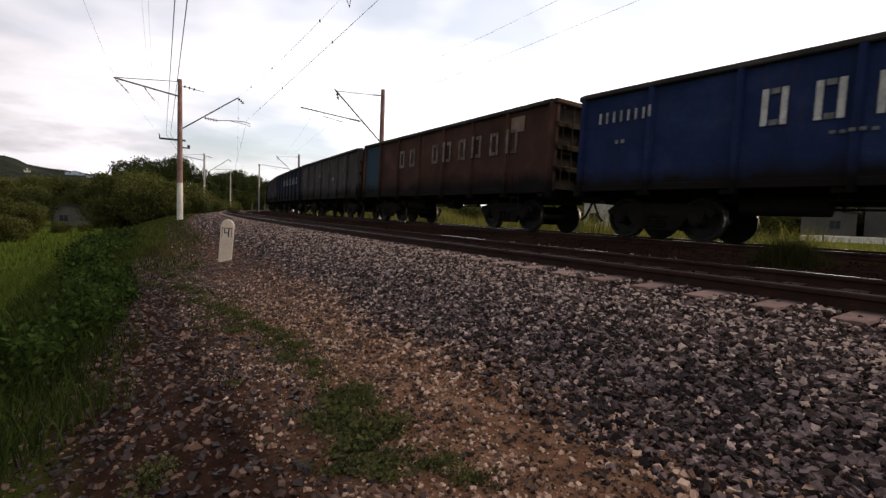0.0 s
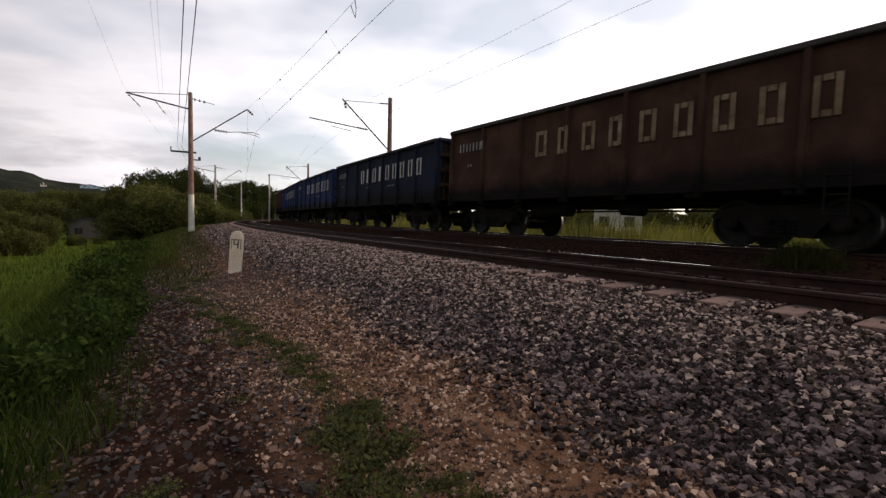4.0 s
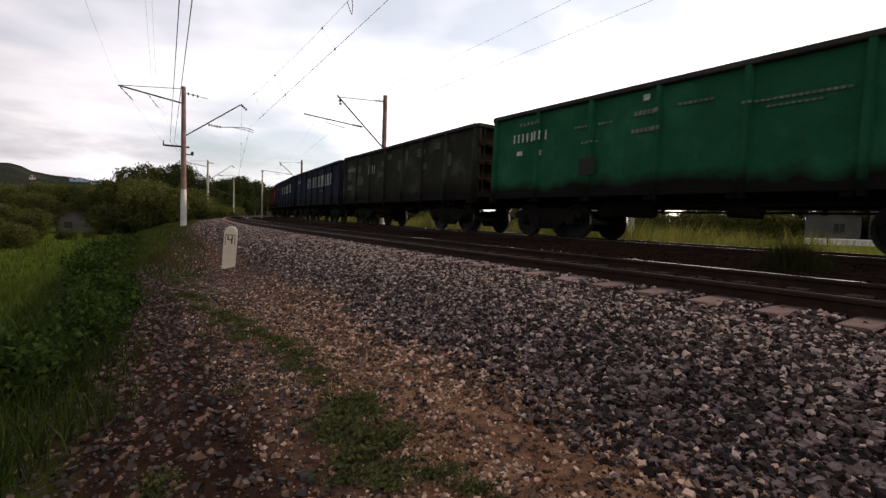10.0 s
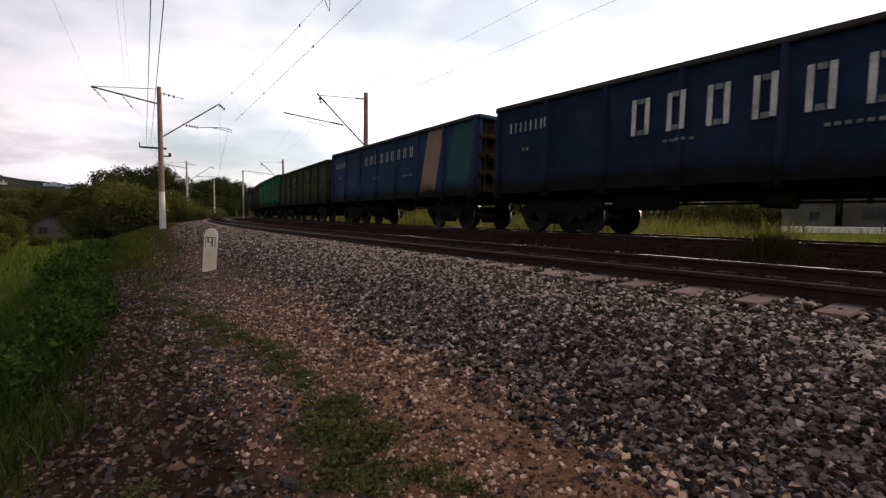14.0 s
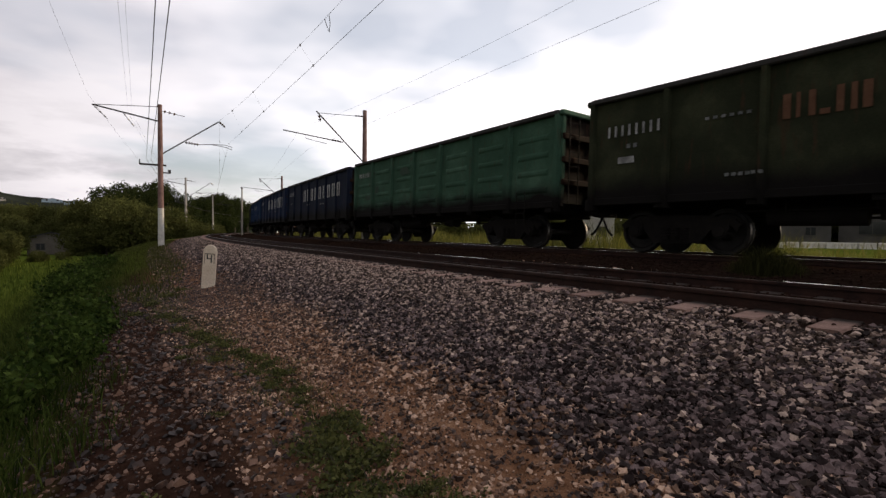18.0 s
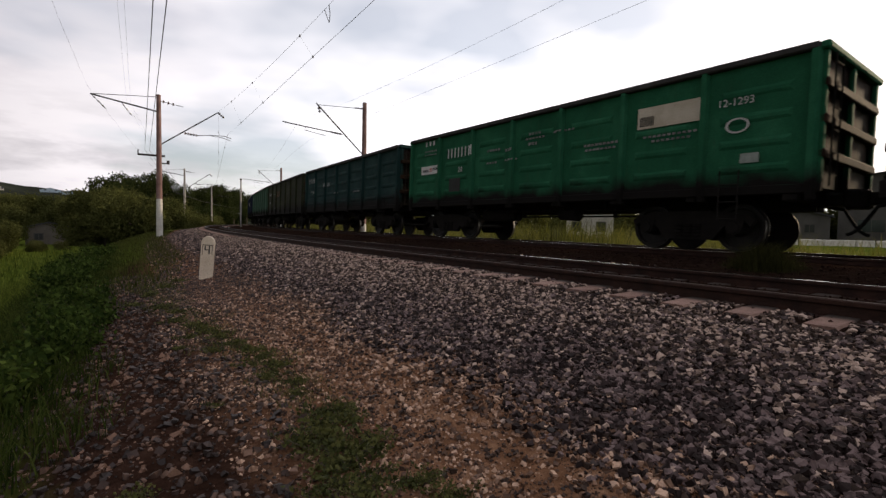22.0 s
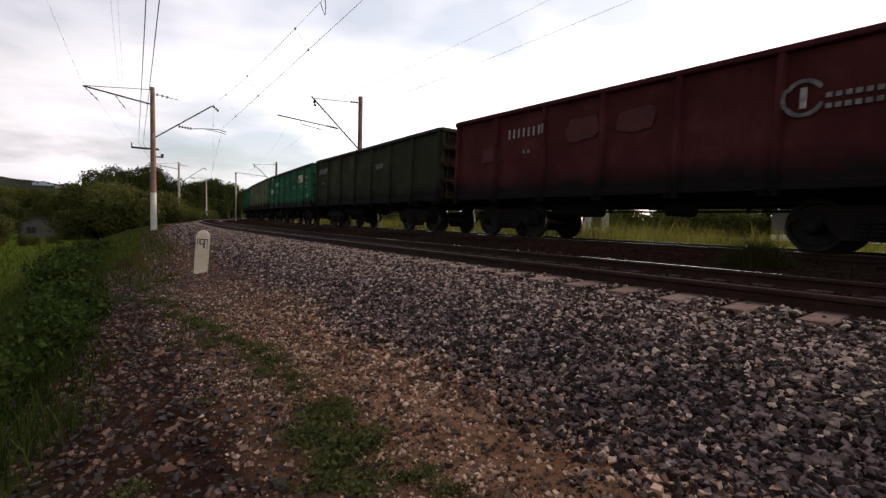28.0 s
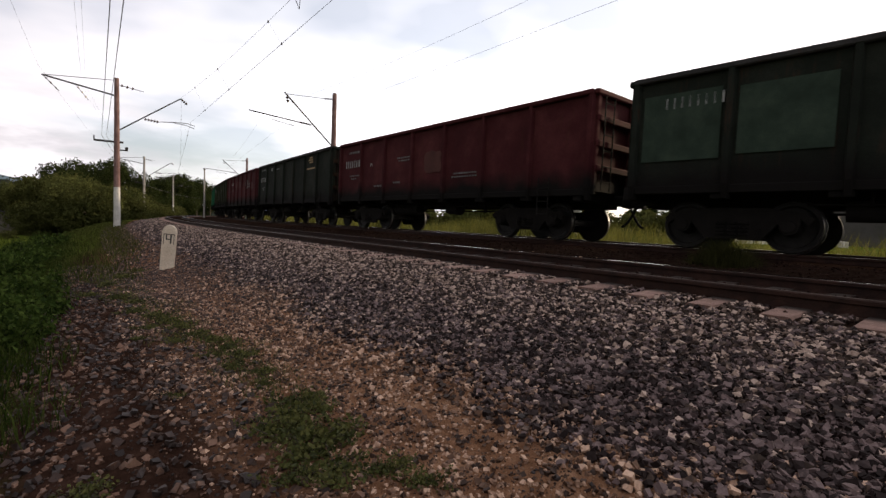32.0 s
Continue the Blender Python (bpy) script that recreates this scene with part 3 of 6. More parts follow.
def build_trees():
    r = random.Random(3)
    tall = make_tree(11, 15, 13, M_LEAF, 15000, 0.27)
    spots = []
    for az, d, z, k in ((-31.6, 96, -3, 0.82), (-34.6, 100, -3, 0.78), (-37.0, 106, -3, 0.62), (-29.6, 104, -3, 0.74), (-33.0, 122, -3, 0.9), (-27.8, 150, -3, 0.95), (-26.6, 165, -2, 1.0), (-25.2, 172, -2, 1.0), (-23.8, 182, -2, 0.95), (-22.5, 200, -2, 0.9), (-24.5, 230, -2, 1.2), (-21.0, 230, -2, 0.85), (-28.9, 190, -2, 0.8), (-20, 260, -2, .9), (-18.5, 280, -2, .9)):
        x, y, zz = ray_spot(az, d, z)
        spots.append((x, y, zz, r.uniform(0, 360), k))
    plant(tall, spots, "tall dark green broadleaf tree at the edge of the field", "tree", "trees beyond the field")
    willow = make_tree(23, 6.5, 9, M_LEAF_WILLOW, 16000, 0.17, low=0.06)
    spots = []
    for az, d, k in ((-33.0, 62, 1.05), (-35.3, 66, 1.1), (-37.3, 70, 1.0), (-31.2, 66, 1.0), (-39.4, 96, 1.1), (-41.4, 92, 1.1), (-45.4, 39, 0.6), (-49.0, 40, 0.9), (-43.4, 46, 0.5), (-40.6, 50, 0.24), (-38.6, 54, 0.2), (-37.2, 62, 0.3), (-36.0, 66, 0.3), (-42.8, 62, 0.8), (-43.7, 96, 1.1), (-45.5, 100, 1.2), (-47.5, 90, 1.2), (-26.4, 120, 0.75), (-25.4, 132, 0.8), (-27.6, 116, 0.8), (-40.2, 120, 1.3), (-42, 130, 1.4), (-38.6, 118, 1.2), (-36.2, 84, 1.15), (-34.2, 80, 1.15), (-49.5, 70, 1.0), (-30.0, 78, .95), (-29.0, 88, .9)):
        x, y, zz = ray_spot(az, d, -3.4)
        spots.append((x, y, zz, r.uniform(0, 360), k))
    plant(willow, spots, "rounded grey-green willow bush in the low meadow", "bush", "willow bushes")
    dark = make_tree(31, 11, 10, M_LEAF, 9000, 0.3)
    spots = []
    for i in range(14):
        s, q = r.uniform(30, 150), r.uniform(70, 130)
        p = on_track(s, q)
        spots.append((p.x, p.y, -0.8, r.uniform(0, 360), r.uniform(0.5, 0.75)))
    plant(dark, spots, "dark green tree behind the railway line", "tree", "trees behind the train")


build_trees()


def build_hills():
    """A low wooded ridge far beyond the meadow."""
    verts, faces = [], []
    n, m = 90, 7
    for i in range(n):
        az = -75 + 70 * i / (n - 1)
        crest = 64 * math.exp(-((az + 50) / 8.5) ** 2) + 30 * math.exp(-((az + 38) / 9) ** 2) + 14
        crest *= 1 + 0.12 * noise.noise((az * 0.35, 0, 1)) + 0.05 * noise.noise((az * 1.7, 0, 2))
        for j in range(m):
            d = 520 + 130 * j
            h = crest * math.sin(min(1, j / (m - 2)) * math.pi / 2) ** 1.2 * d / 1100
            verts.append((d * math.sin(radians(az)), d * math.cos(radians(az)), -6 + h + (3 * noise.noise((az, j, 4)) if j else 0)))
    for i in range(n - 1):
        for j in range(m - 1):
            a = i * m + j
            faces.append((a, a + m, a + m + 1, a + 1))
    ob = mesh_object("backdrop", verts, faces, M_HILL, flat=False)
    tagged(ob, "low wooded ridge on the horizon", "hill", kind="structure")


build_hills()


def blades(name, s, q, height, mat, label, lean=0.35, width=0.014):
    """Joined bent grass blades, three-sided ribbons of two segments."""
    n = len(s)
    z = np.array([land(a, b) for a, b in zip(s, q)])
    x, y = arc_points(s, q)
    base = np.stack([x, y, z - 0.02], -1)
    a = rng.uniform(0, math.tau, n)
    side = np.stack([np.cos(a), np.sin(a), 0 * a], -1) * (width * height / 0.4)[:, None]
    b = rng.uniform(0, math.tau, n)
    bend = np.stack([np.cos(b), np.sin(b), 0 * b], -1) * (height * lean * rng.uniform(0.2, 1, n))[:, None]
    up = np.stack([0 * a, 0 * a, height], -1)
    v = np.stack([base - side, base + side, base + 0.55 * up + 0.3 * bend + 0.7 * side, base + 0.55 * up + 0.3 * bend - 0.7 * side, base + up * 0.95 + bend], 1)
    k = (np.arange(n) * 5)[:, None]
    faces = [tuple(r) for r in (k + [0, 1, 2, 3]).tolist()] + [tuple(r) for r in (k + [3, 2, 4]).tolist()]
    ob = mesh_object(name, v.reshape(-1, 3), faces, mat)
    return tagged(ob, label, "grass", kind="stuff")


def build_grass():
    s, q = spread(36000, -6, 30, -12.5, -6.7)
    blades("bank_grass", s, q, 0.12 + 0.2 * rng.random(len(s)), M_MEADOW, "soft light green grass low on the bank", lean=0.7, width=0.014)
    s, q = spread(42000, -4, 24, -7.0, -5.2)
    keep = q < -5.55 + 0.22 * np.sin(s * 1.7) + 0.16 * np.sin(s * 4.3 + 1) + 0.35 * np.clip((s - 9) / 10, 0, 1) - 0.5 * rng.random(len(s)) ** 3
    s, q = s[keep], q[keep]
    blades("slope_grass", s, q, (0.1 + 0.24 * rng.random(len(s))) * (0.5 + 0.5 * np.clip((-5.2 - q) / 0.9, 0, 1)), M_BLADE, "dark green grass and weeds on the bank", lean=0.7, width=0.009)
    s, q = spread(60000, 13, 60, -9.5, -3.4)
    keep = q < -3.5 - 0.75 * np.clip((20 - s) / 5, 0, 1) - 0.4 * rng.random(len(s))
    s, q = s[keep], q[keep]
    blades("verge_grass", s, q, 0.05 + 0.14 * rng.random(len(s)), M_VERGE, "short grass on the verge round the mast", width=0.018, lean=0.6)
    s, q = spread(110000, -12, 75, 8.6, 18)
    blades("tall_grass", s, q, (0.5 + 1.1 * rng.random(len(s)) ** 1.6) * (0.55 + 0.35 * np.clip((s - 8) / 10, 0, 1) + 0.4 * np.sin(s * 0.7) * np.sin(q * 0.9 + s * 0.2)), M_TALL, "tall sunlit yellow-green grass behind the tracks", width=0.0038, lean=0.5)
    s, q = spread(9000, 8, 70, -30, -10)
    blades("meadow_grass", s, q, 0.2 + 0.3 * rng.random(len(s)), M_MEADOW, "soft green meadow grass in the hollow", width=0.05)
    s, q = spread(26000, 6.9, 14, -5.2, -3.9)
    line = -4.42 - 0.075 * (s - 8)
    keep = np.abs(q - line) < 0.3 * rng.random(len(s)) ** 0.6 * (1.0 + 0.7 * np.sin(s * 4.1) * np.sin(s * 1.7 + q * 6))
    s, q = s[keep], q[keep]
    blades("path_grass", s, q, 0.02 + 0.05 * rng.random(len(s)), M_WEED, "thin tufts of grass in the path", lean=0.8, width=0.02)


build_grass()


def make_weed(seed, spread_r, height, leaves, leaf, mat):
    """A low leafy weed: thin stems with small leaves all round."""
    g = np.random.default_rng(seed)
    thing = new("weed")
    bm = bmesh.new()
    tips = []
    for i in range(14):
        a, r = g.uniform(0, math.tau), spread_r * g.random() ** 0.6
        tip = Vector((r * math.cos(a), r * math.sin(a), height * g.uniform(0.35, 1.0)))
        limb(bm, (0.25 * tip.x, 0.25 * tip.y, -0.02), tip, 0.004, 0.002, 4)
        tips.append(tip)
    tagged(part("stem", bm, M_BARK, thing), kind="stuff")
    pick = g.integers(0, len(tips), leaves)
    f = g.uniform(0.25, 1.05, leaves)[:, None]
    base = np.array([t[:] for t in tips])[pick]
    pts = base * np.concatenate([0.25 + 0.75 * f, 0.25 + 0.75 * f, f], 1) + g.normal(size=(leaves, 3)) * (spread_r * 0.16, spread_r * 0.16, height * 0.1)
    pts[:, 2] = np.maximum(pts[:, 2], 0.01)
    leaf_cloud("leaves", pts, None, leaf * (0.5 + 0.9 * g.random(leaves)), mat, thing, aspect=1.5)
    return thing


def build_weeds():
    g = random.Random(8)
    proto = make_weed(5, 0.24, 0.1, 400, 0.021, M_WEED)
    spots = [(6.75, -4.36, 0.75), (6.55, -4.46, 0.9), (6.3, -4.5, 0.95), (6.12, -4.55, 0.8), (6.45, -4.62, 0.7), (6.0, -4.68, 0.6), (6.62, -4.3, 0.6), (5.8, -4.36, 0.6), (5.6, -4.28, 0.45), (6.4, -5.4, 0.6), (6.15, -5.5, 0.5),
             (7.15, -4.42, 0.5), (7.4, -4.36, 0.6), (7.65, -4.44, 0.65), (7.9, -4.34, 0.75), (8.05, -4.52, 0.6), (8.7, -4.66, 0.6), (9.3, -4.8, 0.6), (6.2, -4.36, 0.7), (5.9, -4.52, 0.7), (8.2, -4.36, 0.8), (8.5, -4.4, 0.85), (8.8, -4.48, 0.75), (9.15, -4.52, 0.85), (9.5, -4.6, 0.9), (9.8, -4.62, 0.8), (10.2, -4.8, 0.8), (10.8, -4.7, 0.7),
             (11.3, -4.85, 0.9), (11.8, -5.1, 0.8), (12.6, -4.9, 0.9), (13.4, -4.6, 0.9), (14.2, -4.3, 0.8), (8.9, -4.9, 0.4), (7.3, -4.9, 0.35)]
    rows = []
    for s, q, k in spots:
        p = land_at(s, q)
        rows.append((p.x, p.y, p.z, g.uniform(0, 360), k * (1.1 if s < 7 else 0.9)))
    plant(proto, rows, "low leafy green weed growing in the stony path", "weed", "weeds in the path")
    proto = make_weed(9, 0.42, 0.55, 700, 0.055, M_NETTLE)
    rows = []
    for i in range(46):
        s = g.uniform(8.5, 24)
        p = land_at(s, -5.75 - 0.2 * math.sin(s) - (0.35 if s < 14 else 0.8) * g.random())
        rows.append((p.x, p.y, p.z, g.uniform(0, 360), g.uniform(0.55, 1.0) * (0.62 if s < 8 else 0.9)))
    plant(proto, rows, "dark green nettle clump on the bank", "weed", "nettles on the bank")
    s, q = rng.normal(7.4, 0.32, 3200), rng.normal(3.4, 0.16, 3200)
    blades("grass_tussock", s, q, (0.14 + 0.42 * rng.random(3200) ** 1.5) * np.exp(-((s - 7.4) / 0.6) ** 2), M_TUSSOCK, "dull green grass tussock growing between the two tracks", lean=0.9, width=0.0035)


build_weeds()


M_RAIL = material("rusty_rail", [(0.01469, 0.006182, 0.004039), (0.02938, 0.01172, 0.00757), (0.05141, 0.02132, 0.01313)], 6.0, 0.8, 0.1, bump=0.3, fine=50.0)
M_RAILTOP = material("polished_rail_head", [(0.45, 0.43, 0.41), (0.6, 0.57, 0.54)], 3.0, 0.16, 1.0, bump=0.03, fine=40.0)
def sleeper_material():
    """Pale pinkish concrete at the ends, dark brown from just outside the rails inwards."""
    m = material("concrete_sleeper", [(0.17, 0.1, 0.078), (0.27, 0.165, 0.13), (0.34, 0.22, 0.175)], 3.0, 0.9, bump=0.5, fine=60.0, per_object=0.3)
    t = m.node_tree
    add, link = nodes_of(t), t.links.new
    b = t.nodes["Principled BSDF"]
    old = b.inputs["Base Color"].links[0].from_socket
    co = add("ShaderNodeTexCoord")
    sp = add("ShaderNodeSeparateXYZ")
    link(co.outputs["Object"], sp.inputs[0])
    ab = add("ShaderNodeMath", op="ABSOLUTE")
    link(sp.outputs["X"], ab.inputs[0])
    r = add("ShaderNodeMapRange")
    r.inputs["From Min"].default_value, r.inputs["From Max"].default_value = 1.06, 0.92
    link(ab.outputs[0], r.inputs[0])
    mx = add("ShaderNodeMix", blend="MIX")
    link(r.outputs[0], mx.inputs[0])
    link(old, mx.inputs[6])
    mx.inputs[7].default_value = (0.03, 0.02, 0.015, 1)
    link(mx.outputs[2], b.inputs["Base Color"])
    return m


M_SLEEPER = sleeper_material()
M_DULLTOP = material("dull_rail_head", [(0.049, 0.0306, 0.0238), (0.098, 0.068, 0.0544)], 3.0, 0.5, 0.8, bump=0.05, fine=40.0)
M_CONCRETE = material("mast_concrete", [(0.26, 0.23, 0.2), (0.38, 0.35, 0.31)], 2.0, 0.9, bump=0.4, fine=40.0)
M_MAST = material("mast_brown", [(0.1022, 0.05771, 0.05186), (0.1769, 0.1026, 0.09007), (0.2586, 0.1667, 0.1501)], 2.0, 0.85, bump=0.4, fine=40.0)
M_WHITEWASH = material("whitewash", [(0.42, 0.4, 0.36), (0.62, 0.6, 0.55)], 3.0, 0.9, bump=0.4, fine=30.0)
M_STEEL = material("dark_steel", [(0.02, 0.018, 0.017), (0.05, 0.042, 0.038)], 5.0, 0.6, 0.4, bump=0.2)
M_WIRE = material("copper_wire", [(0.025, 0.022, 0.022), (0.05, 0.045, 0.042)], 5.0, 0.6, 0.5, bump=0.0)
M_INSUL = material("brown_porcelain", [(0.03, 0.018, 0.014), (0.06, 0.035, 0.026)], 5.0, 0.25, bump=0.0)


def box(bm, lo, hi, bevel=0.0):
    c, d = [(a + b) / 2 for a, b in zip(lo, hi)], [b - a for a, b in zip(lo, hi)]
    v = bmesh.ops.create_cube(bm, size=1.0, matrix=Matrix.Translation(c) @ Matrix.Diagonal((*d, 1)))["verts"]
    if bevel:
        edges = {e for x in v for e in x.link_edges}
        bmesh.ops.bevel(bm, geom=list(edges), offset=bevel, segments=1, affect="EDGES")


def sweep(name, outline, s0, s1, step, q, z, mat, parent=None, far=False):
    """A bar of the given cross section along the curve of the line."""
    n = max(2, int((s1 - s0) / step) + 1)
    m = len(outline)
    verts = [tuple(on_track(s, (far_q(s)[0] if far else 0.0) + q + a, z + b)) for s in np.linspace(s0, s1, n) for a, b in outline]
    faces = [(i * m + j, i * m + (j + 1) % m, (i + 1) * m + (j + 1) % m, (i + 1) * m + j) for i in range(n - 1) for j in range(m)]
    faces += [tuple(range(m))[::-1], tuple((n - 1) * m + j for j in range(m))]
    return mesh_object(name, verts, faces, mat, parent)


RAIL = [(-0.075, -0.17), (0.075, -0.17), (0.075, -0.155), (0.012, -0.135), (0.01, -0.05), (0.036, -0.038), (0.037, -0.008), (0.03, -0.001), (-0.03, -0.001), (-0.037, -0.008), (-0.036, -0.038), (-0.01, -0.05), (-0.012, -0.135), (-0.075, -0.155)]
HEAD = [(-0.024, -0.002), (0.024, -0.002), (0.024, 0.003), (-0.024, 0.003)]


def build_track(far, z, label):
    t = tagged(new("railway_track"), label, "railway track", kind="structure")
    for side in (-0.797, 0.797):
        r = sweep("rail", RAIL, -340, 420, 2.0, side, z, M_RAIL, t, far)
        sweep("rail_head", HEAD, -340, 420, 2.0, side, z, M_DULLTOP if not far and side < 0 else M_RAILTOP, r, far)
    return t


near_track = build_track(False, 0.0, "near empty track with rusty rails on concrete sleepers")
far_track = build_track(True, FAR_Z, "far track under the train with shiny rail heads")

SLEEPER_STEP = 0.5364


def sleeper_mesh():
    bm = bmesh.new()
    sec = [(-1.35, 0.0), (-0.95, 0.012), (-0.5, 0.012), (-0.35, -0.03), (0.35, -0.03), (0.5, 0.012), (0.95, 0.012), (1.35, 0.0)]
    rings = []
    for x, top in sec:
        rings.append([bm.verts.new((x, y, zz)) for y, zz in ((-0.14, -0.2), (0.14, -0.2), (0.12, top - 0.03), (0.095, top), (-0.095, top), (-0.12, top - 0.03))])
    for a, b in zip(rings, rings[1:]):
        for i in range(6):
            bm.faces.new((a[i], a[(i + 1) % 6], b[(i + 1) % 6], b[i]))
    bm.faces.new(rings[0])
    bm.faces.new(rings[-1][::-1])
    bmesh.ops.recalc_face_normals(bm, faces=bm.faces)
    me = bpy.data.meshes.new("sleeper")
    bm.to_mesh(me)
    bm.free()
    me.materials.append(M_SLEEPER)
    return me


def far_sleepers(far, z, skip, parent):
    """The sleepers too far off to pick out, joined."""
    src = sleeper_mesh()
    v0 = np.array([v.co[:] for v in src.vertices])
    f0 = [tuple(p.vertices) for p in src.polygons]
    verts, faces = [], []
    n = int(400 / SLEEPER_STEP)
    for i in range(-n // 2, n):
        s = 7.917 + i * SLEEPER_STEP
        if skip and -4 < s < 90 or s > 330:
            continue
        q, turn = far_q(s) if far else (0.0, 0.0)
        m = np.array(track_pose(s, q, z, turn))
        k = len(verts)
        verts += (v0 @ m[:3, :3].T + m[:3, 3]).tolist()
        faces += [tuple(k + a for a in f) for f in f0]
    tagged(mesh_object("sleeper_row", verts, faces, M_SLEEPER, parent), kind="stuff")


# ---- masts, brackets and wires ----
def tube(bm, points, r, n=6):
    """A round bar bent along the given points, in one piece."""
    pts = [Vector(p) for p in points]
    rings = []
    for i, p in enumerate(pts):
        d = (pts[min(i + 1, len(pts) - 1)] - pts[max(i - 1, 0)]).to_track_quat("Z", "Y").to_matrix()
        rings.append([bm.verts.new(p + d @ Vector((r * math.cos(k * math.tau / n), r * math.sin(k * math.tau / n), 0))) for k in range(n)])
    for a, b in zip(rings, rings[1:]):
        # match the rings where the axes turn over
        o = min(range(n), key=lambda k: (a[0].co - b[k].co).length)
        for k in range(n):
            bm.faces.new((a[k], a[(k + 1) % n], b[(k + 1 + o) % n], b[(k + o) % n]))
    bm.faces.new(rings[0][::-1])
    bm.faces.new(rings[-1])


def insulator(name, p0, p1, parent, discs=4, r=0.11):
    bm = bmesh.new()
    p0, p1 = Vector(p0), Vector(p1)
    limb(bm, p0, p1, 0.02, 0.02, 6)
    d = (p1 - p0).normalized() * 0.05
    for i in range(discs):
        c = p0.lerp(p1, (i + 0.6) / (discs + 0.2))
        limb(bm, c - d, c + d, r, r * 0.45, 9)
    return part(name, bm, M_INSUL, parent)


def mast_pole(parent, height, base=-0.5, white=2.3, r0=0.2, r1=0.135, brown=M_MAST):
    bm = bmesh.new()
    limb(bm, (0, 0, white), (0, 0, height), r0 + (r1 - r0) * white / height, r1, 14)
    part("pole", bm, brown, parent)
    bm = bmesh.new()
    limb(bm, (0, 0, base), (0, 0, white), r0, r0 + (r1 - r0) * white / height, 14)
    part("pole_foot", bm, M_WHITEWASH, parent, "whitewashed lower end of the pole")


def left_mast(s_at, label, far=False):
    """Mast beside the near track. Local x points across to the tracks."""
    t = tagged(new("catenary_mast"), label, "mast", "catenary masts")
    mast_pole(t, 9.35)
    bm = bmesh.new()
    tube(bm, [(0, 0, 5.94), (3.6, 0, 8.6), (3.75, 0, 8.66)], 0.045)
    part("cantilever", bm, M_STEEL, t)
    insulator("insulator", (3.72, 0, 8.62), (4.1, 0, 8.3), t, 3)
    insulator("insulator", (1.5, 0, 6.95), (2.4, 0, 6.87), t, 5)
    bm = bmesh.new()
    tube(bm, [(2.4, 0, 6.88), (3.2, 0, 6.98), (4.1, 0, 7.02), (4.55, 0, 6.9)], 0.025)
    part("registration_arm", bm, M_STEEL, t)
    bm = bmesh.new()
    tube(bm, [(3.25, 0, 6.94), (4.0, 0, 6.88), (4.55, 0, 6.72)], 0.02)
    part("steady_arm", bm, M_STEEL, t)
    bm = bmesh.new()
    tube(bm, [(0, 0, 8.2), (-3.77, 0, 8.84)], 0.05)
    part("field_bracket", bm, M_STEEL, t)
    bm = bmesh.new()
    tube(bm, [(0, 0, 9.2), (-3.7, 0, 8.86)], 0.022)
    part("tie_rod", bm, M_STEEL, t)
    insulator("insulator", (-3.7, 0, 8.8), (-2.95, 0, 8.0), t, 3, 0.06)
    insulator("insulator", (-2.1, 0, 8.52), (-1.5, 0, 7.7), t, 3, 0.06)
    insulator("insulator", (0.12, 0, 8.94), (1.05, 0, 8.8), t, 3, 0.12)
    bm = bmesh.new()
    tube(bm, [(1.05, 0, 8.8), (1.5, 0, 8.74)], 0.02)
    part("stay", bm, M_STEEL, t)
    bm = bmesh.new()
    box(bm, (-1.2, -0.05, 5.18), (0.35, 0.05, 5.3))
    box(bm, (-1.25, -0.03, 5.2), (-1.18, 0.03, 5.55))
    part("cross_arm", bm, M_STEEL, t)
    bm = bmesh.new()
    box(bm, (0.1, -0.05, 4.7), (0.6, 0.05, 4.78))
    box(bm, (0.45, -0.08, 4.7), (0.62, 0.08, 4.95))
    part("terminal_box", bm, M_STEEL, t)
    return t


def right_mast(label):
    """Mast beyond the far track. Local x points away from the tracks."""
    t = tagged(new("catenary_mast"), label, "mast", "catenary masts")
    mast_pole(t, 9.2, white=1.2)
    bm = bmesh.new()
    tube(bm, [(0, 0, 5.7), (-3.15, 0, 8.62)], 0.045)
    tube(bm, [(-3.15, 0, 8.62), (-3.25, 0, 8.72)], 0.04)
    part("cantilever", bm, M_STEEL, t)
    bm = bmesh.new()
    tube(bm, [(0, 0, 8.8), (-3.12, 0, 8.62)], 0.018)
    part("tie_rod", bm, M_STEEL, t)
    insulator("insulator", (-0.15, 0, 8.8), (-0.75, 0, 8.76), t, 3, 0.07)
    insulator("insulator", (-3.1, 0, 8.5), (-3.0, 0, 8.1), t, 2, 0.1)
    insulator("insulator", (-1.6, 0, 6.97), (-2.3, 0, 7.03), t, 4, 0.08)
    bm = bmesh.new()
    tube(bm, [(-1.5, 0, 6.95), (-5.3, 0, 7.3)], 0.035)
    part("registration_arm", bm, M_STEEL, t)
    bm = bmesh.new()
    tube(bm, [(-3.9, 0, 7.15), (-3.95, 0, 6.95), (-2.6, 0, 6.75)], 0.018)
    part("steady_arm", bm, M_STEEL, t)
    return t


def face_tracks(x, y, z, s):
    return pose(x, y, z, 0, 0, math.degrees(TH + K * s))


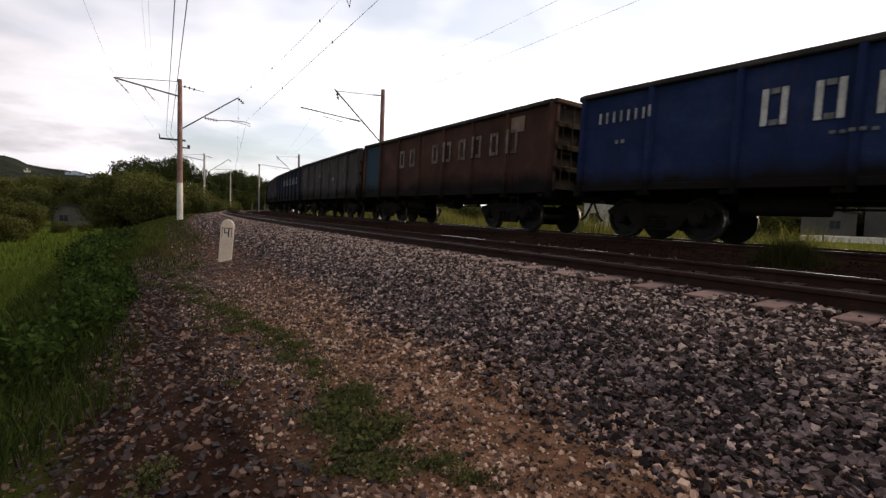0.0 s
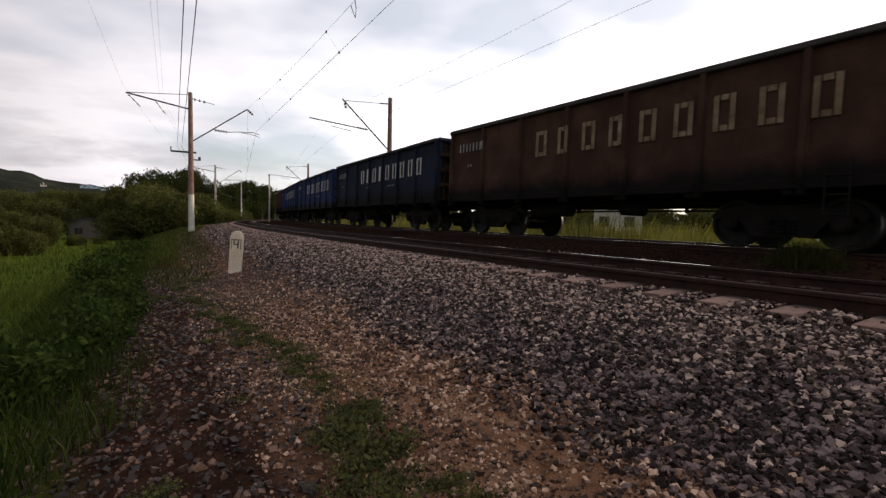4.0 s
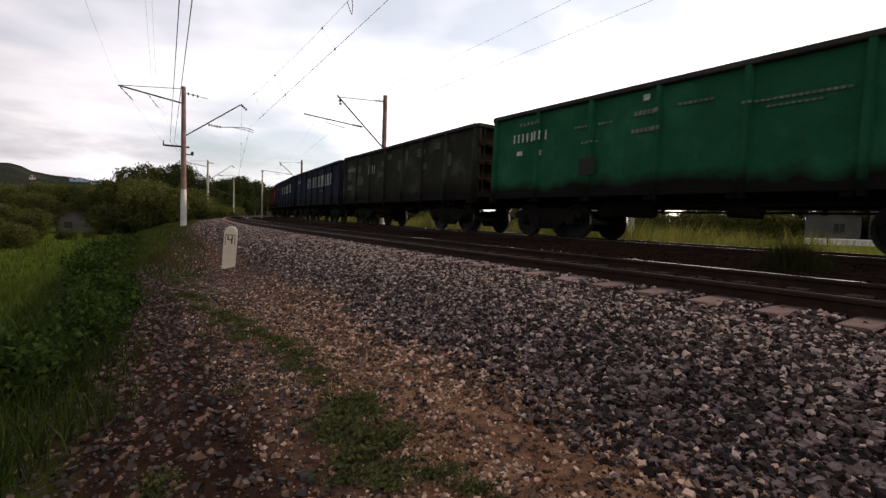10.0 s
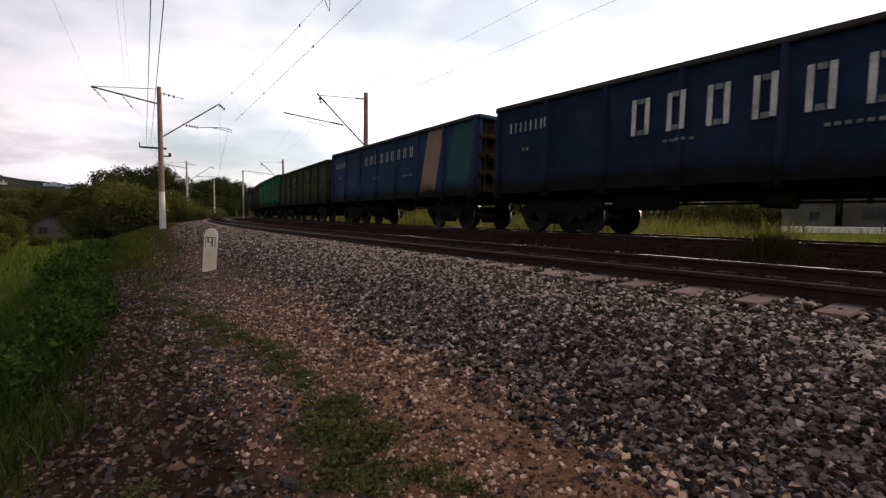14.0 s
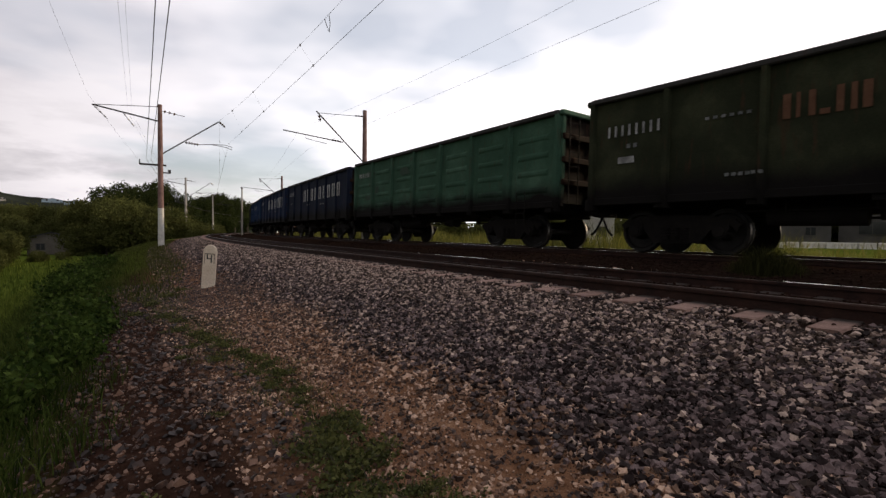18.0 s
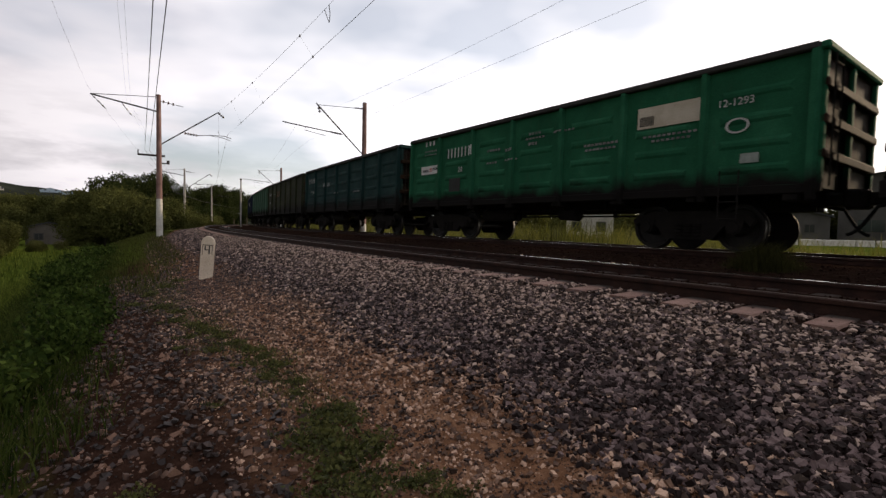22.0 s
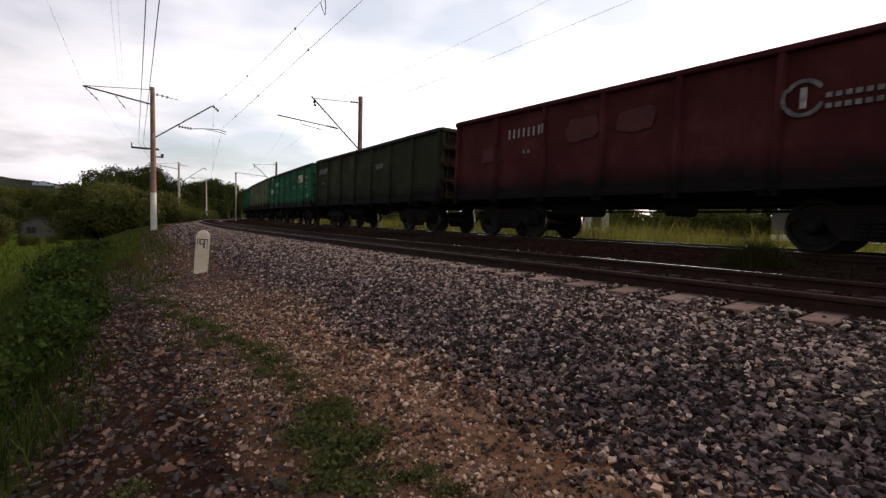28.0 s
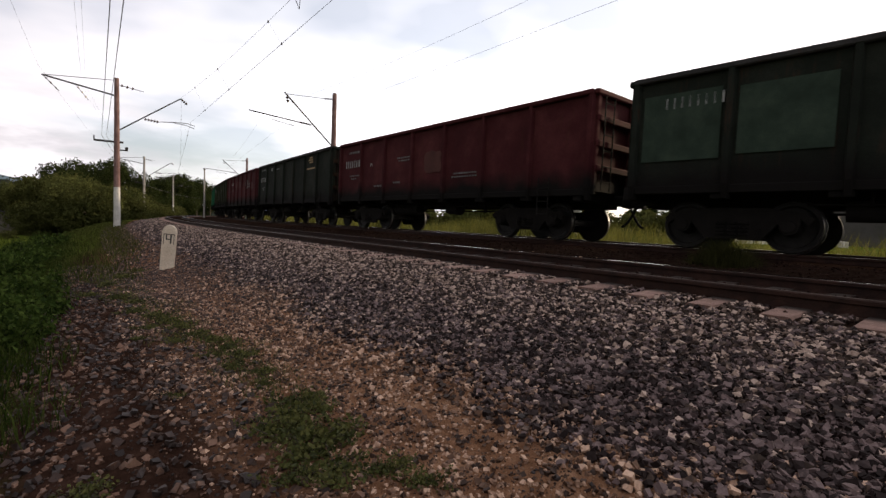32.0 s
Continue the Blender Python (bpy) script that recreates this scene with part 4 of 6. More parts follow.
MASTS = []
m0 = left_mast(42, "brown catenary mast with whitewashed foot and bracket arms")
m0.matrix_basis = face_tracks(-19.68, 33.1, -0.31, 30)
MASTS.append(m0)
for x, y, z, s in ((-42.9, 79.1, -0.28, 80), (-58.4, 120.1, 0.0, 110), (*on_track(-10, -4.0)[:2], -0.4, -10)):
    MASTS.append(tagged(copy_thing(m0, face_tracks(x, y, z, s)), "pale concrete catenary mast with whitewashed foot and bracket arms"))
    for o in MASTS[-1].children:
        if o.name.startswith("pole") and not o.name.startswith("pole_foot"):
            o.material_slots[0].link = "OBJECT"
            o.material_slots[0].material = M_CONCRETE
b0 = right_mast("brown catenary mast standing beyond the far track")
b0.matrix_basis = face_tracks(-5.53, 32.3, -0.65, 26)
B_MASTS = [b0]
for x, y, z, s in ((-24.75, 72.3, -0.5, 66), (-39.5, 112, -0.5, 100), (*on_track(-14, 8.2)[:2], -0.65, -14)):
    B_MASTS.append(copy_thing(b0, face_tracks(x, y, z, s)))

post = tagged(new("lamp_post"), "slim pale concrete post between the tracks", "post")
bm = bmesh.new()
limb(bm, (0, 0, -0.4), (0, 0, 6.9), 0.13, 0.1, 10)
part("pole", bm, M_CONCRETE, post)
bm = bmesh.new()
box(bm, (-0.12, -0.12, 6.9), (0.12, 0.12, 7.1))
part("cap", bm, M_STEEL, post)
post.matrix_basis = pose(-30.75, 72.28, -0.1)


def wire(name, points, r, label, category="wire"):
    bm = bmesh.new()
    tube(bm, points, r, 5)
    return tagged(part(name, bm, M_WIRE, None), label, category)


SUPPORTS = [-62, -10, 40.5, 92, 136, 180]


def run_wire(name, qs, z, sag, r, label):
    """A wire in straight spans from support to support; qs: its distance from the near track at each."""
    pts = []
    for k in range(len(SUPPORTS) - 1):
        a, b = on_track(SUPPORTS[k], qs[k], z), on_track(SUPPORTS[k + 1], qs[k + 1], z)
        for i in range(0 if k == 0 else 1, 15):
            f = i / 14
            pts.append(a.lerp(b, f) - Vector((0, 0, 4 * sag * f * (1 - f))))
    return wire(name, pts, r, label)


def droppers(q_top, z_top, sag, q_low, z_low):
    for k in (1, 2):
        for f in (0.12, 0.29, 0.46, 0.62, 0.78, 0.9):
            ends = []
            for q, z, g in ((q_top, z_top, sag), (q_low, z_low, 0.03)):
                ends.append(on_track(SUPPORTS[k], q[k], z).lerp(on_track(SUPPORTS[k + 1], q[k + 1], z), f) - Vector((0, 0, 4 * g * f * (1 - f))))
            wire("dropper_wire", ends, 0.0018, "thin dropper between the overhead wires")
            for at in ends:
                bm = bmesh.new()
                limb(bm, at - Vector((0, 0, 0.04)), at + Vector((0, 0, 0.04)), 0.035, 0.025, 6)
                tagged(part("wire_clamp", bm, M_STEEL, None), "small clamp on the overhead wire", "clamp")


NEAR_MESSENGER, NEAR_CONTACT = (-1.5, -1.6, -0.44, -0.8, -0.5, -0.5), (-1.2, -1.27, 0.12, -1.2, 0.1, -1)
FAR_MESSENGER, FAR_CONTACT = (4.4, 4.4, 5.0, 4.6, 5.0, 4.6), (5.6, 5.58, 5.7, 4.6, 5.6, 4.6)
run_wire("messenger_wire", NEAR_MESSENGER, 8.1, 1.0, 0.0052, "sagging messenger wire over the near track")
run_wire("contact_wire", NEAR_CONTACT, 6.55, 0.03, 0.0072, "straight contact wire over the near track")
droppers(NEAR_MESSENGER, 8.1, 1.0, NEAR_CONTACT, 6.55)
run_wire("messenger_wire", FAR_MESSENGER, 8.2, 0.95, 0.0045, "sagging messenger wire over the far track")
run_wire("contact_wire", FAR_CONTACT, 6.75, 0.03, 0.0045, "straight contact wire over the far track")
run_wire("feeder_wire", (-9.5, -9.5, -7.8, -10.0, -13.5, -17), 8.75, 0.3, 0.0045, "feeder wire on the field side of the masts")
run_wire("feeder_wire", (-7.3, -7.27, -5.75, -7.8, -11.3, -15), 7.95, 0.3, 0.0038, "thin feeder wire on the field side of the masts")
run_wire("feeder_wire", (-7.1, -7.07, -5.55, -7.6, -11.1, -15), 7.95, 0.3, 0.0038, "thin feeder wire on the field side of the masts")
run_wire("line_wire", (-6.5, -6.6, -4.8, -6.8, -10.3, -14), 5.08, 0.12, 0.011, "line wire on the cross arm of the masts")
run_wire("line_wire", (-6.3, -6.38, -4.55, -6.6, -10.1, -14), 5.08, 0.12, 0.011, "line wire on the cross arm of the masts")
f = 0.56
p = on_track(SUPPORTS[1], -1.6, 8.1).lerp(on_track(SUPPORTS[2], -0.44, 8.1), f) - Vector((0, 0, 4 * f * (1 - f)))
jumper = wire("jumper_wire", [p, p + Vector((0.06, -0.1, -0.3)), p + Vector((0.0, 0.05, -0.5)), p + Vector((-0.12, 0.25, -0.25)), p + Vector((-0.22, 0.34, 0.0))], 0.012, "short looped jumper on the messenger wire")


# ---- kilometre post ----
def build_km_post():
    t = tagged(new("kilometre_post"), "small whitewashed concrete post marked with a black four", "marker post")
    w, h, d = 0.117, 0.83, 0.075
    bm = bmesh.new()
    outline = [(-w, -0.25), (w, -0.25), (w, h - 0.13)] + [(w * math.cos(a), h - 0.13 + 0.13 * math.sin(a)) for a in np.linspace(0.2, math.pi - 0.2, 8)] + [(-w, h - 0.13)]
    f = [bm.verts.new((x, -d, z)) for x, z in outline]
    g = [bm.verts.new((x, d, z)) for x, z in outline]
    bm.faces.new(f)
    bm.faces.new(g[::-1])
    for i in range(len(f)):
        bm.faces.new((f[i], g[i], g[(i + 1) % len(f)], f[(i + 1) % len(f)]))
    bmesh.ops.bevel(bm, geom=list(bm.edges), offset=0.012, segments=1, affect="EDGES")
    part("post", bm, M_POSTPAINT, t)
    bm = bmesh.new()
    for x0, x1, z0, z1 in ((-0.052, -0.03, h - 0.26, h - 0.185), (-0.052, 0.04, h - 0.275, h - 0.255), (0.022, 0.046, h - 0.345, h - 0.185)):
        box(bm, (x0, -d - 0.005, z0), (x1, -d, z1), 0.004)
    part("numeral", bm, M_BLACK, t, "black painted open-topped numeral four")
    bm = bmesh.new()
    for lo, hi in (((-0.09, h - 0.18), (0.09, h - 0.165)), ((-0.09, h - 0.36), (-0.08, h - 0.165)), ((0.08, h - 0.36), (0.09, h - 0.165))):
        box(bm, (lo[0], -d - 0.004, lo[1]), (hi[0], -d, hi[1]))
    part("painted_frame", bm, M_BLACK, t, "thin black line round the numeral")
    t.matrix_basis = pose(-4.65, 9.35, -0.6, 0, 4.0, 18)


M_POSTPAINT = material("post_paint", [(0.5586, 0.4498, 0.3343), (0.7208, 0.6081, 0.4724)], 4.0, 0.85, bump=0.4, fine=40.0)
M_BLACK = material("black_paint", [(0.012, 0.012, 0.012), (0.03, 0.03, 0.03)], 4.0, 0.7, bump=0.1)
build_km_post()


M_UNDER = material("sooty_underframe", [(0.008, 0.00713, 0.00645), (0.0176, 0.01519, 0.0135)], 3.0, 0.92, 0.0, bump=0.3, fine=30.0, spec=0.12)
M_TREAD = material("wheel_steel", [(0.09, 0.085, 0.08), (0.18, 0.17, 0.16)], 3.0, 0.4, 0.9, bump=0.1)
M_WHEEL = material("greasy_wheel_steel", [(0.0104, 0.00975, 0.0091), (0.026, 0.0234, 0.02145)], 4.0, 0.5, 0.0, bump=0.2, fine=30.0, spec=0.1)
M_RUBBER = material("rubber_hose", [(0.006, 0.006, 0.006), (0.013, 0.013, 0.013)], 8.0, 0.9, bump=0.1, spec=0.1)
M_LETTER = material("white_stencil_paint", [(0.3, 0.3, 0.29), (0.5, 0.5, 0.48), (0.62, 0.61, 0.58)], 2.2, 0.8, bump=0.1, fine=20.0)
M_NOTE = material("worn_white_notes", [(0.12, 0.12, 0.12), (0.28, 0.28, 0.27), (0.45, 0.45, 0.43)], 5.0, 0.8, bump=0.1, fine=30.0)
M_FINE = material("faint_white_notes", [(0.06, 0.065, 0.062), (0.15, 0.155, 0.15), (0.26, 0.26, 0.25)], 5.0, 0.8, bump=0.1, fine=30.0)
HALF, TOPZ, SIDE = 6.42, 3.5, 1.5
POSTS = [-HALF + 0.06 + i * (2 * HALF - 0.12) / 7 for i in range(8)]


def share(name, bm, mat):
    bmesh.ops.recalc_face_normals(bm, faces=bm.faces)
    me = bpy.data.meshes.new(name)
    bm.to_mesh(me)
    bm.free()
    me.materials.append(mat)
    return me


def hang(name, me, parent, m=None, label=""):
    ob = new(name, me)
    ob.parent = parent
    if m is not None:
        ob.matrix_basis = m
    return tagged(ob, label)


def sheet(y0, y1, stamped, seed):
    """One side plate between posts: slightly bulged, with pressed ribs if stamped."""
    bm = bmesh.new()
    ny, nz = 6, 8
    g = [[bm.verts.new((-SIDE + 0.012 * noise.noise((j * 0.9, i * 0.7, seed)), y0 + (y1 - y0) * i / ny, 1.2 + (TOPZ - 1.3) * j / nz)) for j in range(nz + 1)] for i in range(ny + 1)]
    h = [[bm.verts.new((-SIDE + 0.05, v.co.y, v.co.z)) for v in row] for row in g]
    for i in range(ny):
        for j in range(nz):
            bm.faces.new((g[i][j], g[i][j + 1], g[i + 1][j + 1], g[i + 1][j]))
            bm.faces.new((h[i][j], h[i + 1][j], h[i + 1][j + 1], h[i][j + 1]))
    for i in range(ny):
        for j in (0, nz):
            bm.faces.new((g[i][j], g[i + 1][j], h[i + 1][j], h[i][j]))
    for j in range(nz):
        for i in (0, ny):
            bm.faces.new((g[i][j], h[i][j], h[i][j + 1], g[i][j + 1]))
    return bm


def rib_mesh(up):
    """A pressed stiffening rib of one side plate at that height."""
    bm = bmesh.new()
    a, b = 0.26, POSTS[1] - POSTS[0] - 0.26
    v = [bm.verts.new(p) for p in ((-SIDE + 0.02, a, -0.13), (-SIDE + 0.02, b, -0.13), (-SIDE + 0.02, b, 0.13), (-SIDE + 0.02, a, 0.13),
                                   (-SIDE - 0.024, a + 0.1, -0.03), (-SIDE - 0.024, b - 0.1, -0.03), (-SIDE - 0.024, b - 0.1, 0.03), (-SIDE - 0.024, a + 0.1, 0.03))]
    bm.faces.new(v[4:])
    for i in range(4):
        bm.faces.new((v[i], v[(i + 1) % 4], v[4 + (i + 1) % 4], v[4 + i]))
    bmesh.ops.translate(bm, verts=bm.verts, vec=(0, 0, up))
    return share("pressed_rib", bm, M_UNDER)


def wheelset_mesh():
    bm = bmesh.new()
    limb(bm, (-1.02, 0, 0), (1.02, 0, 0), 0.08, 0.08, 10)
    for sx in (-1, 1):
        prof = [(0.735, 0.0), (0.735, 0.505), (0.765, 0.505), (0.78, 0.475), (0.865, 0.47), (0.865, 0.40), (0.82, 0.37), (0.81, 0.19), (0.88, 0.15), (0.88, 0.0)]
        n = 28
        rings = [[bm.verts.new((sx * x, r * math.cos(i * math.tau / n), r * math.sin(i * math.tau / n))) for i in range(n)] for x, r in prof[1:-1]]
        for a, b in zip(rings, rings[1:]):
            for i in range(n):
                bm.faces.new((a[i], a[(i + 1) % n], b[(i + 1) % n], b[i]))
        bm.faces.new(rings[0])
        bm.faces.new(rings[-1])
        for i in range(3):
            a = i * math.tau / 3
            limb(bm, (sx * 1.0, 0.06 * math.cos(a), 0.06 * math.sin(a)), (sx * 1.045, 0.06 * math.cos(a), 0.06 * math.sin(a)), 0.018, 0.018, 6)
    return share("wheelset", bm, M_WHEEL)


def tread_mesh(sx):
    bm = bmesh.new()
    n = 28
    a = [bm.verts.new((sx * 0.785, 0.477 * math.cos(i * math.tau / n), 0.477 * math.sin(i * math.tau / n))) for i in range(n)]
    b = [bm.verts.new((sx * 0.862, 0.473 * math.cos(i * math.tau / n), 0.473 * math.sin(i * math.tau / n))) for i in range(n)]
    for i in range(n):
        bm.faces.new((a[i], a[(i + 1) % n], b[(i + 1) % n], b[i]))
    return share("tread", bm, M_TREAD)


def frame_mesh():
    """Cast bogie side frame: arched top chord, window openings, axle boxes and spring nest."""
    bm = bmesh.new()
    outline = [(-1.3, 0.62), (-1.18, 0.72), (-0.55, 0.82), (0.55, 0.82), (1.18, 0.72), (1.3, 0.62), (1.22, 0.5), (1.1, 0.6), (0.78, 0.56), (0.5, 0.22), (-0.5, 0.22), (-0.78, 0.56), (-1.1, 0.6), (-1.22, 0.5)]
    for x0, x1 in ((-1.1, -0.98),):
        a = [bm.verts.new((x0, y, z)) for y, z in outline]
        b = [bm.verts.new((x1, y, z)) for y, z in outline]
        bm.faces.new(a)
        bm.faces.new(b[::-1])
        for i in range(len(a)):
            bm.faces.new((a[i], b[i], b[(i + 1) % len(a)], a[(i + 1) % len(a)]))
    for y in (-0.925, 0.925):
        limb(bm, (-0.9, y, 0.475), (-1.16, y, 0.475), 0.16, 0.15, 14)
        limb(bm, (-1.15, y, 0.475), (-1.19, y, 0.475), 0.12, 0.11, 12)
        box(bm, (-1.14, y - 0.17, 0.5), (-0.92, y + 0.17, 0.66))
    for y in (-0.2, 0.0, 0.2):
        for i in range(4):
            limb(bm, (-1.08 - 0.02, y, 0.3 + i * 0.07), (-1.08 - 0.02, y, 0.34 + i * 0.07), 0.085, 0.085, 8)
    return share("side_frame", bm, M_UNDER)


def build_shared():
    g = {}
    g["plain"] = [share("side_plate", sheet(POSTS[i], POSTS[i + 1], False, i), M_UNDER) for i in range(7)]
    g["rib"] = [rib_mesh(z) for z in (1.55, 2.0, 2.45, 2.9)]
    bm = bmesh.new()
    sec = [(-SIDE + 0.02, -0.085), (-SIDE - 0.1, -0.05), (-SIDE - 0.1, 0.05), (-SIDE + 0.02, 0.085)]
    rings = [[bm.verts.new((x + dx, y, z)) for x, y in sec] for z, dx in ((0.98, 0.06), (1.25, 0.0), (TOPZ - 0.1, 0.0))]
    for a, b in zip(rings, rings[1:]):
        for i in range(4):
            bm.faces.new((a[i], a[(i + 1) % 4], b[(i + 1) % 4], b[i]))
    bm.faces.new(rings[0])
    bm.faces.new(rings[-1])
    g["post"] = share("side_post", bm, M_UNDER)
    bm = bmesh.new()
    box(bm, (-SIDE - 0.11, -HALF, TOPZ - 0.12), (-SIDE + 0.08, HALF, TOPZ), 0.025)
    g["top"] = share("top_rail", bm, M_UNDER)
    bm = bmesh.new()
    box(bm, (-SIDE - 0.03, -HALF, 1.08), (-SIDE + 0.1, HALF, 1.24), 0.012)
    g["sill"] = share("side_sill", bm, M_UNDER)
    bm = bmesh.new()
    box(bm, (-SIDE + 0.03, -HALF - 0.0, 1.2), (SIDE - 0.03, -HALF + 0.03, TOPZ - 0.02))
    g["end"] = share("end_wall", bm, M_UNDER)
    g["beam"] = []
    for z in (1.72, 2.28, 2.86):
        bm = bmesh.new()
        box(bm, (-SIDE + 0.02, -HALF - 0.12, z - 0.08), (SIDE - 0.02, -HALF - 0.002, z + 0.08), 0.025)
        g["beam"].append(share("end_beam", bm, M_UNDER))
    bm = bmesh.new()
    box(bm, (-0.06, -HALF - 0.09, 1.1), (0.06, -HALF - 0.002, TOPZ - 0.08), 0.015)
    g["end_post"] = share("end_post", bm, M_UNDER)
    bm = bmesh.new()
    box(bm, (-SIDE - 0.05, -HALF - 0.14, TOPZ - 0.13), (SIDE + 0.05, -HALF + 0.02, TOPZ + 0.004), 0.03)
    g["end_top"] = share("end_rail", bm, M_UNDER)
    bm = bmesh.new()
    box(bm, (-SIDE + 0.06, -HALF + 0.04, 1.26), (SIDE - 0.06, HALF - 0.04, 1.31))
    g["floor"] = share("floor", bm, M_UNDER)
    bm = bmesh.new()
    box(bm, (-0.22, -HALF + 0.1, 0.84), (0.22, HALF - 0.1, 1.25))
    g["spine"] = share("centre_sill", bm, M_UNDER)
    bm = bmesh.new()
    box(bm, (-SIDE + 0.02, -0.09, 0.98), (SIDE - 0.02, 0.09, 1.25))
    g["cross"] = share("cross_bearer", bm, M_UNDER)
    bm = bmesh.new()
    v = [bm.verts.new(p) for p in ((-1.35, -0.8, 1.2), (-1.35, 0.8, 1.2), (-0.28, 0.8, 0.86), (-0.28, -0.8, 0.86), (-1.35, -0.8, 1.24), (-1.35, 0.8, 1.24), (-0.28, 0.8, 0.9), (-0.28, -0.8, 0.9))]
    for f in ((0, 1, 2, 3), (4, 5, 6, 7), (0, 1, 5, 4), (1, 2, 6, 5), (2, 3, 7, 6), (3, 0, 4, 7)):
        bm.faces.new([v[i] for i in f])
    g["hatch"] = share("floor_hatch", bm, M_UNDER)
    bm = bmesh.new()
    box(bm, (-SIDE, -HALF, 0.95), (SIDE, -HALF + 0.25, 1.24), 0.02)
    g["buffer"] = share("end_sill", bm, M_UNDER)
    bm = bmesh.new()
    box(bm, (-0.13, -HALF - 0.42, 0.95), (0.13, -HALF + 0.2, 1.18), 0.03)
    box(bm, (-0.26, -HALF - 0.56, 0.88), (0.2, -HALF - 0.3, 1.24), 0.05)
    g["coupler"] = share("coupler", bm, M_UNDER)
    bm = bmesh.new()
    pts = [(0.45, -HALF + 0.1, 0.95), (0.45, -HALF - 0.15, 0.9)] + [(0.45 - 0.1 * t, -HALF - 0.15 - 0.42 * t, 0.9 - 0.5 * math.sin(t * 1.5)) for t in np.linspace(0.15, 1, 7)]
    tube(bm, [Vector(p) for p in pts], 0.032, 7)
    g["hose"] = share("brake_hose", bm, M_RUBBER)
    bm = bmesh.new()
    limb(bm, (-0.75, -0.75, 0.78), (-0.75, 0.75, 0.78), 0.19, 0.19, 14)
    g["tank"] = share("air_reservoir", bm, M_UNDER)
    bm = bmesh.new()
    limb(bm, (-0.8, -0.3, 0.8), (-0.8, 0.3, 0.8), 0.2, 0.17, 14)
    limb(bm, (-0.8, 0.3, 0.8), (-0.8, 0.75, 0.8), 0.04, 0.04, 8)
    g["cylinder"] = share("brake_cylinder", bm, M_UNDER)
    bm = bmesh.new()
    tube(bm, [Vector(p) for p in ((-0.6, -3.3, 0.74), (-0.6, 3.3, 0.74))], 0.025, 6)
    tube(bm, [Vector(p) for p in ((-1.0, -3.2, 0.88), (-1.0, 3.2, 0.88))], 0.018, 6)
    for y in (-2.2, -0.9, 1.0, 2.3):
        box(bm, (-0.66, y - 0.03, 0.7), (-0.56, y + 0.03, 0.98))
        box(bm, (-1.04, y - 0.02, 0.86), (-0.96, y + 0.02, 1.1))
    g["rod"] = share("brake_rod", bm, M_UNDER)
    bm = bmesh.new()
    for y in (-0.17, 0.17):
        tube(bm, [Vector((-SIDE - 0.07, y, 0.6)), Vector((-SIDE - 0.07, y, 1.55))], 0.014, 5)
    for z in (0.62, 0.95, 1.28):
        tube(bm, [Vector((-SIDE - 0.07, -0.17, z)), Vector((-SIDE - 0.07, 0.17, z))], 0.014, 5)
    g["step"] = share("side_step", bm, M_UNDER)
    bm = bmesh.new()
    for x in (-1.28, -0.92):
        tube(bm, [Vector((x, -HALF - 0.15, 1.2)), Vector((x, -HALF - 0.15, 3.35))], 0.016, 5)
    for i in range(6):
        z = 1.4 + i * 0.36
        tube(bm, [Vector((-1.28, -HALF - 0.15, z)), Vector((-0.92, -HALF - 0.15, z))], 0.013, 5)
    g["ladder"] = share("ladder", bm, M_UNDER)
    bm = bmesh.new()
    box(bm, (-0.98, -0.2, 0.42), (0.98, 0.2, 0.72), 0.03)
    box(bm, (-0.2, -0.25, 0.7), (0.2, 0.25, 0.86))
    g["bolster"] = share("bolster", bm, M_UNDER)
    g["frame"] = frame_mesh()
    g["wheels"], g["tread"] = wheelset_mesh(), (tread_mesh(-1), tread_mesh(1))
    return g


G = build_shared()


def blocks(rects):
    """Painted marks: thin plates on the left side of the wagon; y counts from the front end."""
    bm = bmesh.new()
    for y, z, w, h in rects:
        post = any(abs(HALF - y - p) < 0.12 for p in POSTS)
        x = -SIDE - (0.105 if post else 0.027)
        box(bm, (x - 0.004, HALF - y - w / 2, z - h / 2), (x + 0.001, HALF - y + w / 2, z + h / 2))
    return bm


def smear(y, z, w, h):
    """A worn patch of paint with a ragged outline, a thin plate on the left side."""
    bm = bmesh.new()
    n = 22
    ring_pts = []
    for i in range(n):
        a = i * math.tau / n
        k = 1.0 / max(abs(math.cos(a)), abs(math.sin(a))) ** 0.8 * (0.92 + 0.3 * noise.noise((y * 3.1 + 1.5 * math.cos(a), z * 5.3 + 1.5 * math.sin(a), w)))
        ring_pts.append((HALF - y + k * math.cos(a) * w / 2, z + k * math.sin(a) * h / 2))
    front = [bm.verts.new((-SIDE - 0.03, a, b)) for a, b in ring_pts]
    back = [bm.verts.new((-SIDE - 0.022, a, b)) for a, b in ring_pts]
    bm.faces.new(front)
    bm.faces.new(back[::-1])
    for i in range(n):
        bm.faces.new((front[i], back[i], back[(i + 1) % n], front[(i + 1) % n]))
    return bm


def big_name(z=2.57, h=0.68, first=4.55, step=0.84, w=0.42, worn=None):
    """The large stencilled name as nine plain stencilled boxes."""
    t = 0.105 if h > 0.6 else 0.07
    out = []
    for i in range(9):
        if not (worn and i in worn):
            y = first + i * step
            out += [(y - w / 2 + t / 2, z, t, h), (y + w / 2 - t / 2, z, t, h), (y, z + h / 2 - t / 2, w - 2.6 * t, t), (y, z - h / 2 + t / 2, w - 2.6 * t, t)]
    return out


def small_text(y, z, n, w=0.13, h=0.2, gap=0.06):
    """Unreadable writing: a thin bar for each character."""
    return [(y + i * (w + gap), z, w * (0.45 if h > 0.13 else 0.85), h * (1.0 if h > 0.13 else 0.75)) for i in range(n)]


